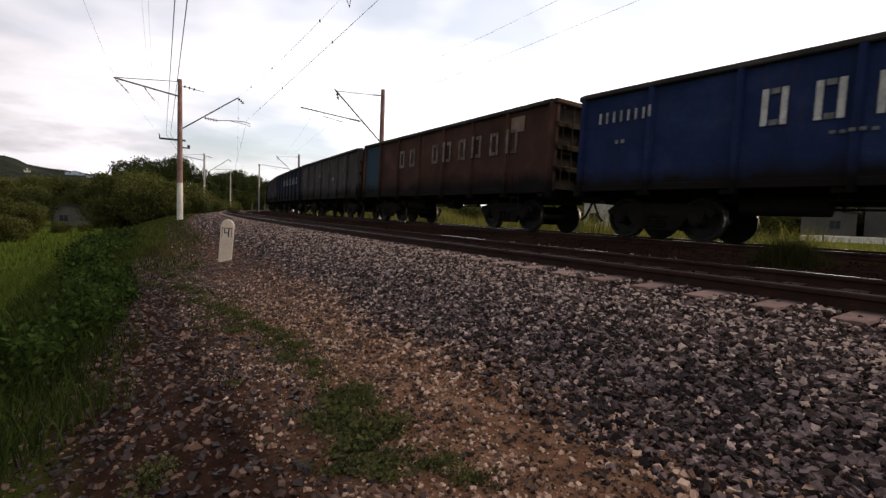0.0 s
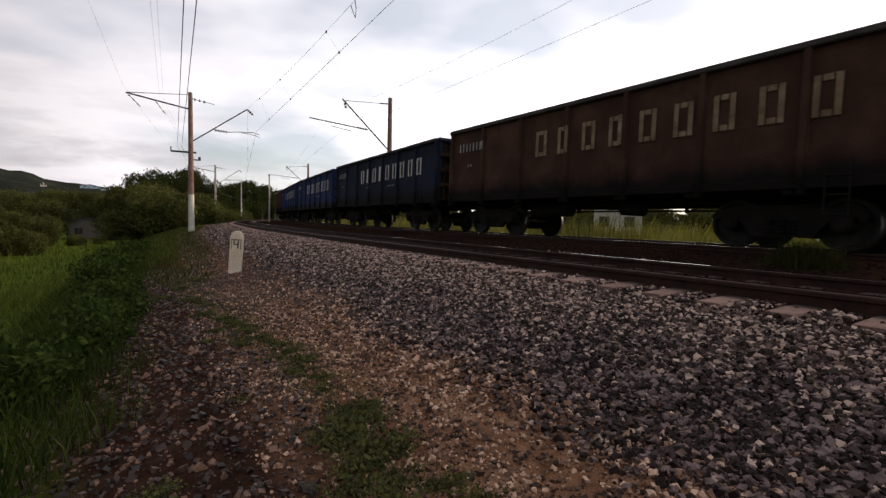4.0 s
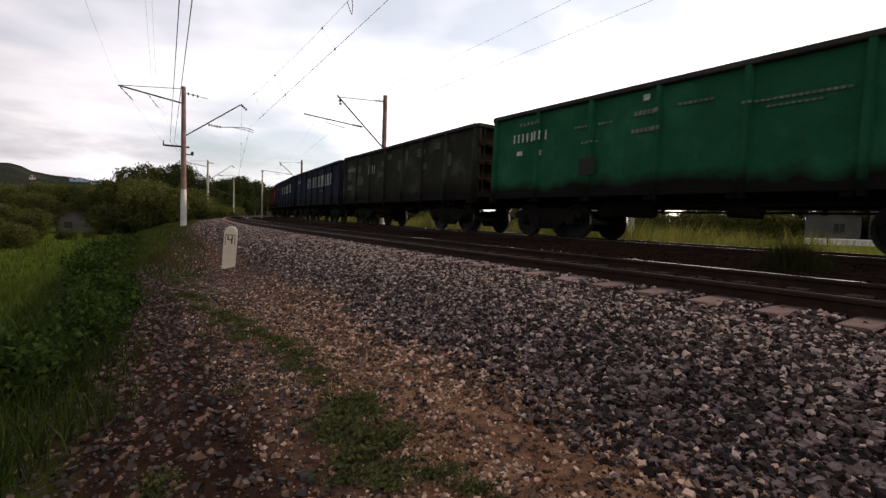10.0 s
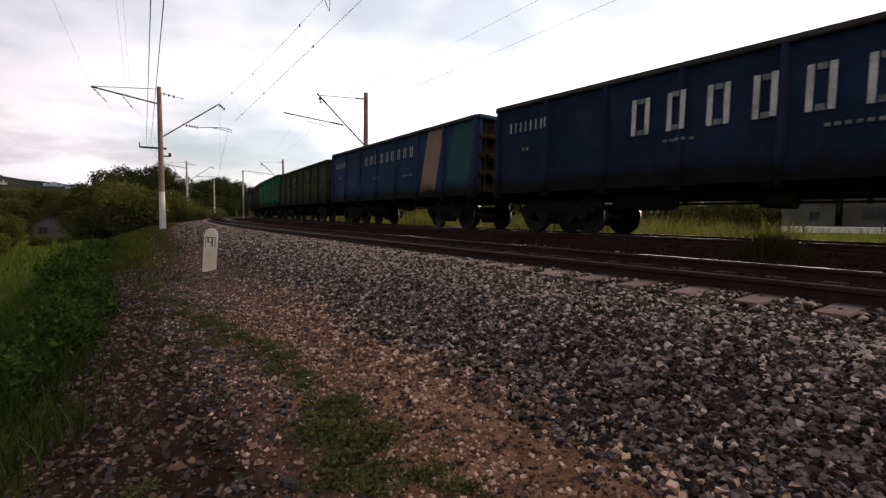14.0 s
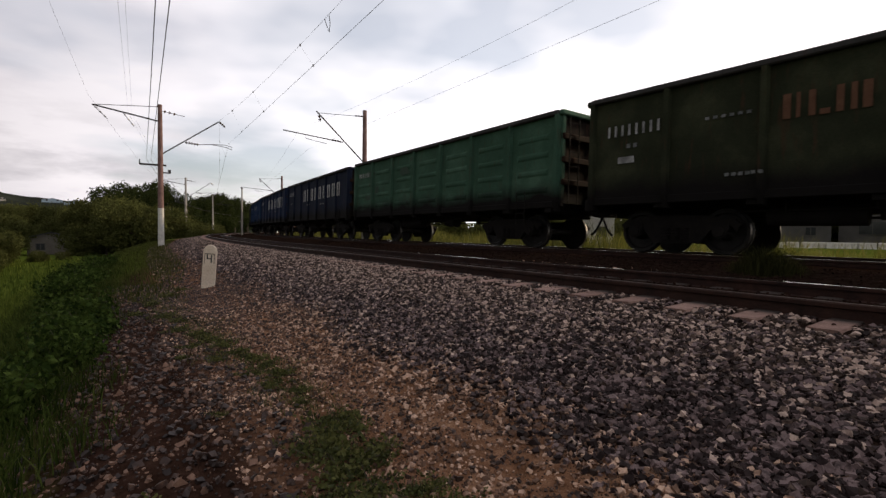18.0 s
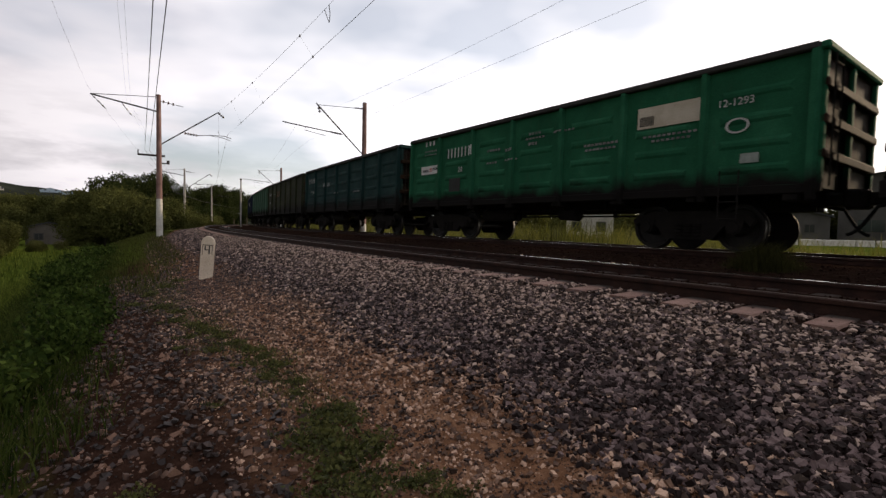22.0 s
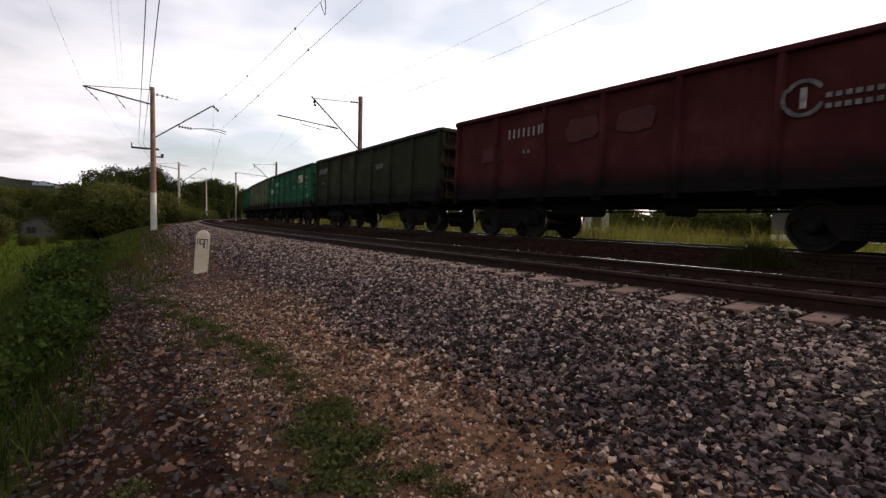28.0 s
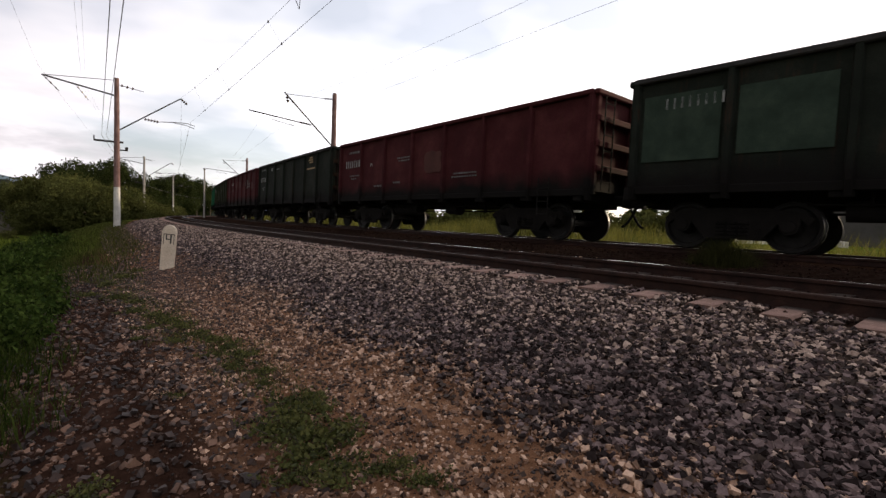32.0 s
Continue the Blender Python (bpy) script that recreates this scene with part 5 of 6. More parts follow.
def number(y=0.55, z=2.85, h=0.22):
    return small_text(y, z, 8, 0.13, h + 0.04, 0.06) + small_text(y + 0.5, z - 0.6, 2, 0.1, 0.12)


def letters(w, body, y, z, size, label):
    """Readable painted characters on the left side."""
    txt = bpy.data.curves.new("painted_text", "FONT")
    txt.body, txt.size, txt.align_x, txt.extrude = body, size, "CENTER", 0.001
    txt.materials.append(M_LETTER)
    ob = new("painted_text", txt)
    ob.parent = w
    ob.matrix_basis = pose(-SIDE - 0.03, HALF - y, z - size * 0.35, 90, 0, -90)
    tagged(ob, label)


def ring(y, z, r):
    return [(y + k * math.cos(a), z + k * math.sin(a), 0.06, 0.06) for k in (r,) for a in np.linspace(0.6, 5.8, 44)]


WAGONS = {}
OVAL = share("oval_mark", blocks([(HALF, 0.0, 0.05, 0.03)]), M_LETTER)


LOW_SIDES = {0: 0.995, 1: 1.01, 2: 1.02, 9: 0.99, 22: 1.02, 23: 1.01}


def make_wagon(index, style, paint, label, marks, extra=()):
    """An open-top coal wagon. Local y points forwards, z = 0 is the rail top."""
    w = tagged(new("gondola_wagon"), label, "wagon", "wagons of the coal train")
    def paint_part(ob):
        ob.material_slots[0].link = "OBJECT"
        ob.material_slots[0].material = paint
        return ob
    flip = pose(0, 0, 0, 0, 0, 180)
    # the first wagons have lower sides
    body = Matrix.Translation((0, HALF - 0.15, 1.2)) @ Matrix.Diagonal((1, 1.005, LOW_SIDES.get(index, 1.05), 1)) @ Matrix.Translation((0, -HALF, -1.2))
    for m in (body, body @ flip):
        for i, me in enumerate(G["plain"]):
            plate = paint_part(hang("side_plate", me, w, m))
            if style == "stamped":
                for rib in G["rib"]:
                    paint_part(hang("pressed_rib", rib, plate, pose(0, POSTS[i], 0)))
        for y in POSTS:
            paint_part(hang("side_post", G["post"], w, m @ pose(0, y, 0)))
        rail = paint_part(hang("top_rail", G["top"], w, m))
        if paint not in (MAROON, REDBROWN):
            rail.material_slots[0].material = TOPGREY
        paint_part(hang("side_sill", G["sill"], w, m))
        e = paint_part(hang("end_wall", G["end"], w, m))
        if paint not in (REDBROWN, MAROON):
            e.material_slots[0].material = ENDSHADE
        for beam in G["beam"]:
            paint_part(hang("end_beam", beam, e)).material_slots[0].material = paint if paint in (REDBROWN, MAROON) else ENDRUST
        for x in (-1.42, 0.0, 1.42):
            paint_part(hang("end_post", G["end_post"], e, pose(x, 0, 0)))
        paint_part(hang("end_rail", G["end_top"], e))
        hang("end_sill", G["buffer"], w, None if m is body else flip)
        hang("coupler", G["coupler"], w, None if m is body else flip)
        hang("brake_hose", G["hose"], w, None if m is body else flip)
        for y in POSTS[1:-2]:
            hang("floor_hatch", G["hatch"], w, pose(0, y + 0.9, 0) if m is body else flip @ pose(0, -y - 0.9, 0))
        hang("side_step", G["step"], w, pose(0, -5.3, 0) if m is body else flip @ pose(0, -5.3, 0))
        hang("ladder", G["ladder"], w, m)
    for y in POSTS[1:-1]:
        hang("cross_bearer", G["cross"], w, pose(0, y, 0))
    hang("floor", G["floor"], w)
    hang("centre_sill", G["spine"], w)
    hang("air_reservoir", G["tank"], w, pose(0, 1.9, 0))
    hang("brake_cylinder", G["cylinder"], w, pose(0, -0.9, 0))
    hang("brake_rod", G["rod"], w)
    for y in (4.325, -4.325):
        b = new("bogie")
        b.parent = w
        b.matrix_basis = pose(0, y, 0)
        hang("side_frame", G["frame"], b)
        hang("side_frame", G["frame"], b, flip)
        hang("bolster", G["bolster"], b)
        for dy in (0.925, -0.925):
            ws = hang("wheelset", G["wheels"], b, pose(0, dy, 0.475))
            WHEELS[dy > 0].append(ws)
            for tread in G["tread"]:
                WHEELS[dy > 0].append(hang("tread", tread, b, pose(0, dy, 0.475), "steel tread polished by the rail"))
    small = [m for m in marks if m[3] < 0.45]
    for m in marks:
        if m[3] >= 0.45:
            hang("stencil_bar", share("stencil_bar", blocks([m]), M_LETTER), w, body, "worn white stencilled bar")
    for tiny in (False, True):
        rects = [m for m in small if (m[3] < 0.11) == tiny]
        if rects:
            ob = hang("painted_note", share("painted_note", blocks(rects), M_FINE if tiny else M_LETTER if paint == GREEN else M_NOTE), w, body, "faint lines of small white writing" if tiny else "small worn white marks on the side")
            tagged(ob, "faint lines of small white writing" if tiny else "small worn white marks on the side", kind="stuff")
    for name, rects, mat, lab in extra:
        for m in rects:
            hang(name, share(name, smear(*m) if name == "repaint_patch" else blocks([m]), mat), w, body, lab)
    WAGONS[index] = w
    return w


WHEELS = {True: [], False: []}
ENDRUST = wagon_paint("rusty_end", (0.027, 0.0155, 0.0105), (0.052, 0.031, 0.02), rust=0.9)
# shade put into the wall colour, so the beams stand out as sunlit
ENDSHADE = wagon_paint("shaded_end", (0.014, 0.009, 0.007), (0.03, 0.019, 0.014), rust=0.8)
BLUE = wagon_paint("paint_blue", (0.017, 0.03, 0.083), (0.028, 0.046, 0.112), rust=0.3, soot_top=1.62, soot_soft=0.35)
MIDBLUE = wagon_paint("paint_mid_blue", (0.0155, 0.024, 0.053), (0.024, 0.035, 0.072), rust=0.4, soot_top=1.62, soot_soft=0.35)
NAVY = wagon_paint("paint_navy", (0.0145, 0.0195, 0.036), (0.023, 0.029, 0.05), rust=0.4)
BROWN = wagon_paint("paint_brown", (0.055, 0.03, 0.022), (0.095, 0.05, 0.036), rust=0.8)
BROWNBLUE = wagon_paint("paint_brown_blue", (0.06, 0.032, 0.024), (0.1, 0.052, 0.038), rust=0.8, panel=[(4.55, 7.0, (0.03, 0.06, 0.085))])
GREY = wagon_paint("paint_grey", (0.055, 0.05, 0.05), (0.1, 0.092, 0.09), rust=0.7)
REDBROWN = wagon_paint("paint_red_brown", (0.078, 0.026, 0.0205), (0.118, 0.045, 0.035), rust=0.4)
MAROON = wagon_paint("paint_maroon", (0.066, 0.0165, 0.018), (0.1, 0.029, 0.029), rust=0.4)
OLIVE = wagon_paint("paint_olive", (0.028, 0.032, 0.018), (0.05, 0.055, 0.03), rust=0.7)
PATCHED = wagon_paint("paint_patched_green", (0.026, 0.028, 0.02), (0.07, 0.074, 0.057), rust=0.8)
DARKGREEN = wagon_paint("paint_dark_green", (0.018, 0.0215, 0.0165), (0.031, 0.035, 0.027), rust=0.5)
TEAL = wagon_paint("paint_teal", (0.014, 0.038, 0.036), (0.025, 0.058, 0.053), rust=0.4)
TOPGREY = wagon_paint("worn_top_edge", (0.05, 0.048, 0.046), (0.085, 0.08, 0.076), rust=0.6, soot=0.0)
GREEN = wagon_paint("paint_green", (0.016, 0.1, 0.05), (0.028, 0.14, 0.074), rust=0.15, soot_top=1.6, soot_soft=0.3)
GREYGREEN = wagon_paint("paint_grey_green", (0.11, 0.135, 0.075), (0.17, 0.185, 0.115), rust=0.6)
PALEGREEN = wagon_paint("paint_pale_green", (0.045, 0.1, 0.065), (0.075, 0.14, 0.095), rust=0.5)
BLUETAN = wagon_paint("paint_blue_tan", (0.02, 0.038, 0.085), (0.035, 0.058, 0.11), rust=0.4, panel=[(-4.25, -3.2, (0.25, 0.17, 0.125)), (-6.2, -4.9, (0.025, 0.08, 0.1))], soot_top=1.62, soot_soft=0.35)
M_CREAM = material("cream_panel", [(0.42, 0.36, 0.27), (0.6, 0.54, 0.44)], 3.0, 0.7, bump=0.1)
M_REDMARK = material("red_mark", [(0.4, 0.04, 0.03), (0.55, 0.07, 0.05)], 3.0, 0.7, bump=0.1)
M_ORANGE = material("faded_orange_marks", [(0.09, 0.0375, 0.0165), (0.15, 0.07125, 0.0375)], 5.0, 0.8, bump=0.1)
M_ORANGE3 = material("worn_yellow_marks", [(0.1, 0.065, 0.035), (0.2, 0.14, 0.085), (0.3, 0.24, 0.17)], 3.0, 0.8, bump=0.1)
M_ORANGE2 = material("tan_marks", [(0.3, 0.2, 0.1), (0.42, 0.3, 0.17)], 5.0, 0.8, bump=0.1)
M_REDWORN = material("worn_brown", [(0.062, 0.02, 0.016), (0.1, 0.036, 0.028)], 2.0, 0.85, bump=0.2)
M_REDDUST = material("dusty_red", [(0.058, 0.0145, 0.0150), (0.088, 0.0250, 0.0250)], 1.5, 0.85, bump=0.2)
M_GREENDARK = material("dark_green_repaint", [(0.0216, 0.044, 0.028), (0.042, 0.0726, 0.046)], 2.0, 0.8, bump=0.2)
M_FADED = material("faded_white_marks", [(0.05, 0.04, 0.035), (0.14, 0.12, 0.11), (0.26, 0.24, 0.22)], 3.0, 0.85, bump=0.1)
M_TANSIGN = material("tan_sign", [(0.16, 0.11, 0.08), (0.26, 0.2, 0.15)], 3.0, 0.85, bump=0.1)
M_GREENPALE = material("faded_green", [(0.016, 0.029, 0.018), (0.026, 0.045, 0.029), (0.044, 0.066, 0.044)], 2.0, 0.85, bump=0.2)
M_PALEOLIVE = material("rubbed_paint", [(0.03, 0.034, 0.024), (0.055, 0.06, 0.046)], 2.5, 0.85, bump=0.2)
M_PALE2 = material("data_plate", [(0.2, 0.24, 0.21), (0.32, 0.35, 0.32)], 9.0, 0.8, bump=0.1)
M_PALE = material("pale_repaint", [(0.0372, 0.045, 0.0348), (0.0744, 0.078, 0.0638)], 2.0, 0.8, bump=0.2)
M_TARRED = material("black_repaint", [(0.012, 0.014, 0.012), (0.025, 0.028, 0.024)], 2.0, 0.7, bump=0.2)

emblem = ring(9.5, 2.58, 0.28) + [(9.5, 2.58, 0.1, 0.34)] + small_text(9.86, 2.57, 8, 0.1, 0.11, 0.03) + small_text(9.86, 2.4, 8, 0.1, 0.11, 0.03)
side_notes = small_text(5.2, 2.0, 5, 0.1, 0.08, 0.04) + small_text(8.0, 1.95, 6, 0.1, 0.08, 0.04)
M_SIGN = material("white_sign", [(0.5, 0.5, 0.48), (0.66, 0.65, 0.62)], 4.0, 0.7, bump=0.1)
M_SIGNDARK = material("sign_device", [(0.03, 0.03, 0.035), (0.06, 0.06, 0.065)], 4.0, 0.7, bump=0.1)
green_notes = small_text(2.38, 2.79, 8, 0.13, 0.3, 0.055) + small_text(1.0, 3.26, 3, 0.2, 0.15, 0.04) + small_text(0.95, 3.0, 7, 0.08, 0.07, 0.03) + small_text(0.95, 2.88, 7, 0.08, 0.05, 0.03) \
    + small_text(4.45, 2.66, 5, 0.09, 0.08, 0.03) + small_text(4.45, 2.3, 4, 0.09, 0.07, 0.03) + small_text(5.25, 2.6, 3, 0.1, 0.1, 0.03) + small_text(5.25, 2.32, 5, 0.08, 0.06, 0.03) \
    + small_text(6.2, 2.92, 4, 0.09, 0.08, 0.03) + small_text(6.1, 2.8, 6, 0.09, 0.06, 0.03) + small_text(6.2, 2.66, 3, 0.09, 0.1, 0.03) + small_text(7.1, 2.85, 6, 0.09, 0.06, 0.03) \
    + small_text(8.1, 2.38, 9, 0.09, 0.07, 0.02) + small_text(8.15, 2.27, 8, 0.09, 0.06, 0.02) + small_text(9.7, 2.37, 11, 0.08, 0.06, 0.03) + small_text(9.9, 2.27, 8, 0.08, 0.06, 0.03)
first_green_notes = small_text(0.9, 2.76, 8, 0.13, 0.24, 0.05) + small_text(1.15, 3.14, 6, 0.1, 0.12, 0.05) + [(1.15, 2.34, 0.22, 0.12)] + small_text(3.2, 2.8, 4, 0.08, 0.06, 0.03) + small_text(3.95, 2.8, 4, 0.08, 0.06, 0.03) \
    + small_text(3.45, 2.4, 5, 0.08, 0.07, 0.03) + [(5.2, 3.2, 0.16, 0.13)] + small_text(4.95, 2.88, 6, 0.09, 0.13, 0.02) + small_text(4.9, 2.5, 7, 0.09, 0.12, 0.02) + small_text(6.0, 2.92, 7, 0.09, 0.07, 0.02) + small_text(7.3, 2.72, 17, 0.08, 0.06, 0.02) + small_text(7.7, 2.6, 9, 0.08, 0.05, 0.02)
cream = [("panel_sign", [(10.24, 2.77, 1.46, 0.44)], M_CREAM, "cream sign panel with a dark device"), ("sign_device", [(9.73, 2.7, 0.34, 0.2)], M_TARRED, "dark square on the sign")]
cream += [("side_hatch", [(2.78, 1.76, 0.6, 0.42)], M_TARRED, "dark square hatch low on the side"),
          ("sign_plate", [(1.32, 2.35, 1.2, 0.28)], M_SIGN, "white sign with dark and red shapes"),
          ("sign_mark", [(1.0, 2.33, 0.4, 0.09), (1.64, 2.37, 0.4, 0.09)], M_SIGNDARK, "dark bar on the white sign"),
          ("sign_dot", [(1.33, 2.35, 0.14, 0.14)], M_REDMARK, "red shape on the white sign"),
          ("data_plate", [(11.83, 1.74, 0.32, 0.17)], M_PALE2, "small framed data plate")]
for args in (
    (-12, "plain", NAVY, "dark blue open coal wagon", []), (-11, "plain", GREY, "grey open coal wagon", []), (-10, "plain", OLIVE, "olive open coal wagon", []), (-9, "plain", NAVY, "dark blue open coal wagon", []),
    (-8, "plain", GREY, "grey open coal wagon", []), (-7, "plain", BROWN, "brown open coal wagon", []), (-6, "plain", GREY, "grey open coal wagon", []), (-5, "plain", NAVY, "dark blue open coal wagon", []),
    (-4, "plain", GREY, "weathered grey open coal wagon", []), (-3, "plain", NAVY, "dark blue open coal wagon", big_name(h=0.5)), (-2, "plain", GREY, "grey-brown rusty open coal wagon", small_text(5, 2.5, 4) + small_text(8, 2.2, 3)),
    (-1, "plain", BROWNBLUE, "rusty brown open coal wagon with worn white marks", [], [("faded_mark", big_name(worn=(2,), first=4.0, step=0.9), M_FADED, "faded pale stencilled bar"), ("sign_plate", [(11.4, 3.02, 0.6, 0.42)], M_TANSIGN, "small faded tan sign")]),
    (0, "plain", BLUE, "blue open coal wagon with large white stencilled marks", big_name(first=4.3, step=0.83) + number() + side_notes), (1, "plain", BLUE, "blue open coal wagon with large white stencilled marks", big_name() + number() + side_notes),
    (2, "plain", NAVY, "dark blue open coal wagon with large white stencilled marks", big_name() + number() + side_notes), (3, "plain", BROWN, "dark brown open coal wagon with faded yellowish marks", number(), [("faded_mark", big_name(), M_ORANGE3, "faded yellowish stencilled marks")]),
    (4, "plain", REDBROWN, "red-brown open coal wagon with a white ring", number() + emblem + side_notes, [("side_hatch", [(3.86, 1.63, 0.45, 0.35)], M_TARRED, "dark square hatch low on the side")]), (5, "plain", NAVY, "dark blue open coal wagon with large white stencilled marks", big_name(first=4.4, step=0.81) + number() + side_notes),
    (6, "plain", NAVY, "dark blue open coal wagon with large white stencilled marks", big_name(first=4.4, step=0.81) + number() + side_notes),
    (7, "plain", PATCHED, "dark green patched open coal wagon with pale repaint squares", small_text(3.7, 2.62, 3, 0.2, 0.4) + small_text(0.6, 2.78, 8, 0.11, 0.2, 0.04), [("repaint_patch", [(1.0, 2.9, 0.9, 0.25), (0.8, 2.45, 0.6, 0.4), (0.95, 1.9, 0.8, 0.3), (2.2, 2.75, 0.5, 0.35), (2.35, 2.2, 1.0, 0.45), (3.4, 2.95, 0.4, 0.2), (5.2, 2.8, 0.4, 0.25), (5.0, 2.35, 0.7, 0.25), (6.0, 3.05, 0.5, 0.2), (7.05, 2.6, 0.35, 0.5), (7.7, 2.9, 0.25, 0.6), (9.0, 2.95, 0.8, 0.3), (9.3, 2.4, 0.5, 0.25), (10.3, 3.05, 0.45, 0.25), (11.2, 2.5, 0.3, 0.5)], M_PALE, "pale grey repaint squares")]),
    (8, "plain", GREEN, "bright green open coal wagon with small white notes", first_green_notes, [("side_hatch", [(3.7, 1.8, 0.5, 0.42)], M_TARRED, "dark square hatch low on the side"), ("painted_device", [(9.85, 3.05, 0.36, 0.2), (10.0, 2.85, 0.28, 0.16)], M_REDMARK, "small red painted device")]),
    (9, "plain", OLIVE, "dark olive open coal wagon streaked with rust", small_text(4.6, 2.75, 3, 0.1, 0.16) + small_text(1.6, 2.9, 7, 0.09, 0.1, 0.03) + small_text(4.9, 2.35, 4, 0.1, 0.08), [("repaint_patch", [(8.75, 2.78, 1.05, 0.5)], M_REDWORN, "worn brown patch where old paint shows"), ("repaint_patch", [(8.9, 2.2, 0.9, 0.35), (5.1, 2.9, 0.45, 0.2), (11.5, 2.1, 0.5, 0.3), (2.9, 2.3, 0.6, 0.3)], M_PALEOLIVE, "rubbed paler paint patch")]),
    (10, "plain", BLUETAN, "blue open coal wagon with a tan stripe and a teal end", big_name(z=2.8, h=0.38, first=4.4, step=0.53, w=0.23) + number() + side_notes),
    (11, "plain", MIDBLUE, "blue open coal wagon with large white stencilled marks", big_name(h=0.76, first=4.6, step=0.82) + number() + side_notes), (12, "plain", NAVY, "dark blue open coal wagon with large white stencilled marks", big_name() + number() + side_notes),
    (13, "stamped", PALEGREEN, "pale green open coal wagon with pressed ribs", small_text(0.5, 2.9, 6), [("repaint_patch", [(4.75, 2.75, 0.75, 0.3), (5.5, 2.03, 0.28, 0.2), (5.35, 3.15, 0.35, 0.14), (1.7, 2.9, 0.7, 0.25), (1.6, 1.9, 0.9, 0.22), (2.3, 2.2, 0.4, 0.3)], M_GREENDARK, "darker green repaint square")]),
    (14, "plain", OLIVE, "dark olive open coal wagon with faded orange marks", small_text(0.5, 2.7, 8, 0.12, 0.24, 0.05) + small_text(1.0, 2.35, 2, 0.1, 0.12) + small_text(2.7, 2.65, 6, 0.09, 0.07) + small_text(3.1, 1.55, 6, 0.09, 0.08, 0.03) + [(0.95, 2.05, 0.4, 0.14)], [("faded_mark", [(4.05, 2.62, 0.12, 0.42), (4.22, 2.62, 0.06, 0.42), (4.42, 2.62, 0.1, 0.42), (4.6, 2.45, 0.14, 0.09), (4.8, 2.62, 0.1, 0.42), (4.98, 2.62, 0.08, 0.42), (5.15, 2.62, 0.12, 0.42)], M_ORANGE, "faded orange stencilled marks")]),
    (15, "stamped", TEAL, "dark teal open coal wagon with small white notes", number(0.6, 2.85) + side_notes + small_text(3.6, 2.5, 5)),
    (16, "stamped", GREEN, "bright green open coal wagon with a cream sign panel", green_notes, cream),
    (17, "stamped", GREYGREEN, "weathered grey-green open coal wagon with dark repaint squares", number(0.4, 2.75), [("side_hatch", [(2.76, 1.86, 0.42, 0.4)], M_TARRED, "dark square hatch low on the side"), ("repaint_patch", [(2.75, 2.75, 0.95, 0.5), (4.1, 2.8, 0.9, 0.35), (4.95, 2.65, 0.5, 0.5), (6.1, 2.7, 1.0, 0.3), (3.4, 2.3, 0.3, 0.4)], M_GREENDARK, "darker green repaint patch")]),
    (18, "stamped", GREEN, "bright green open coal wagon with a cream sign panel", green_notes, cream),
    (19, "plain", OLIVE, "dark olive-brown open coal wagon", number() + small_text(7.8, 2.6, 4)),
    (20, "plain", MAROON, "dark red open coal wagon with a white ring", small_text(2.4, 2.84, 8, 0.13, 0.24, 0.055) + small_text(3.0, 2.32, 2, 0.1, 0.12) + emblem, [("repaint_patch", [(1.65, 2.35, 0.9, 0.45), (4.9, 2.68, 1.05, 0.6), (6.35, 2.7, 1.0, 0.55), (11.3, 2.4, 0.9, 0.5)], M_REDDUST, "dusty lighter red paint patch")]),
    (21, "plain", DARKGREEN, "dark green open coal wagon with a small pale device", number(0.5, 2.6) + small_text(0.7, 3.2, 7, 0.12, 0.12, 0.03) + small_text(4.0, 3.08, 7, 0.09, 0.1, 0.02) + small_text(0.8, 2.1, 5, 0.1, 0.08) + [(2.97, 3.13, 0.28, 0.18)], [("painted_device", [(10.05, 3.24, 0.4, 0.07), (10.0, 3.13, 0.62, 0.07), (10.1, 3.02, 0.5, 0.07), (10.05, 2.72, 1.2, 0.07)], M_ORANGE2, "small tan painted device")]),
    (22, "plain", MAROON, "dark red open coal wagon with white numerals and notes", small_text(0.58, 2.6, 8, 0.13, 0.28, 0.05) + small_text(0.85, 3.08, 7, 0.11, 0.12, 0.04) + small_text(0.95, 2.12, 6, 0.09, 0.07) + small_text(1.1, 2.0, 3, 0.09, 0.07) + small_text(4.6, 2.58, 7, 0.09, 0.06, 0.03) + small_text(4.7, 2.48, 6, 0.09, 0.06, 0.03) + small_text(3.0, 1.64, 6, 0.08, 0.08, 0.03) + small_text(4.4, 1.72, 4, 0.09, 0.08, 0.03) + small_text(7.9, 1.85, 9, 0.09, 0.06, 0.03) + small_text(7.8, 1.75, 10, 0.09, 0.06, 0.03),
        [("repaint_patch", [(6.7, 2.3, 1.0, 0.75)], M_REDWORN, "worn brown patch where old paint shows")]),
    (23, "plain", DARKGREEN, "dark green open coal wagon with paler faded panels", small_text(0.7, 2.9, 8, 0.1, 0.22, 0.05), [("faded_panel", [(2.75, 2.42, 1.45, 1.25), (0.98, 2.42, 1.5, 1.35)], M_GREENPALE, "paler faded green panel")]),
    (24, "plain", OLIVE, "dark olive open coal wagon", number()),
):
    make_wagon(*args)

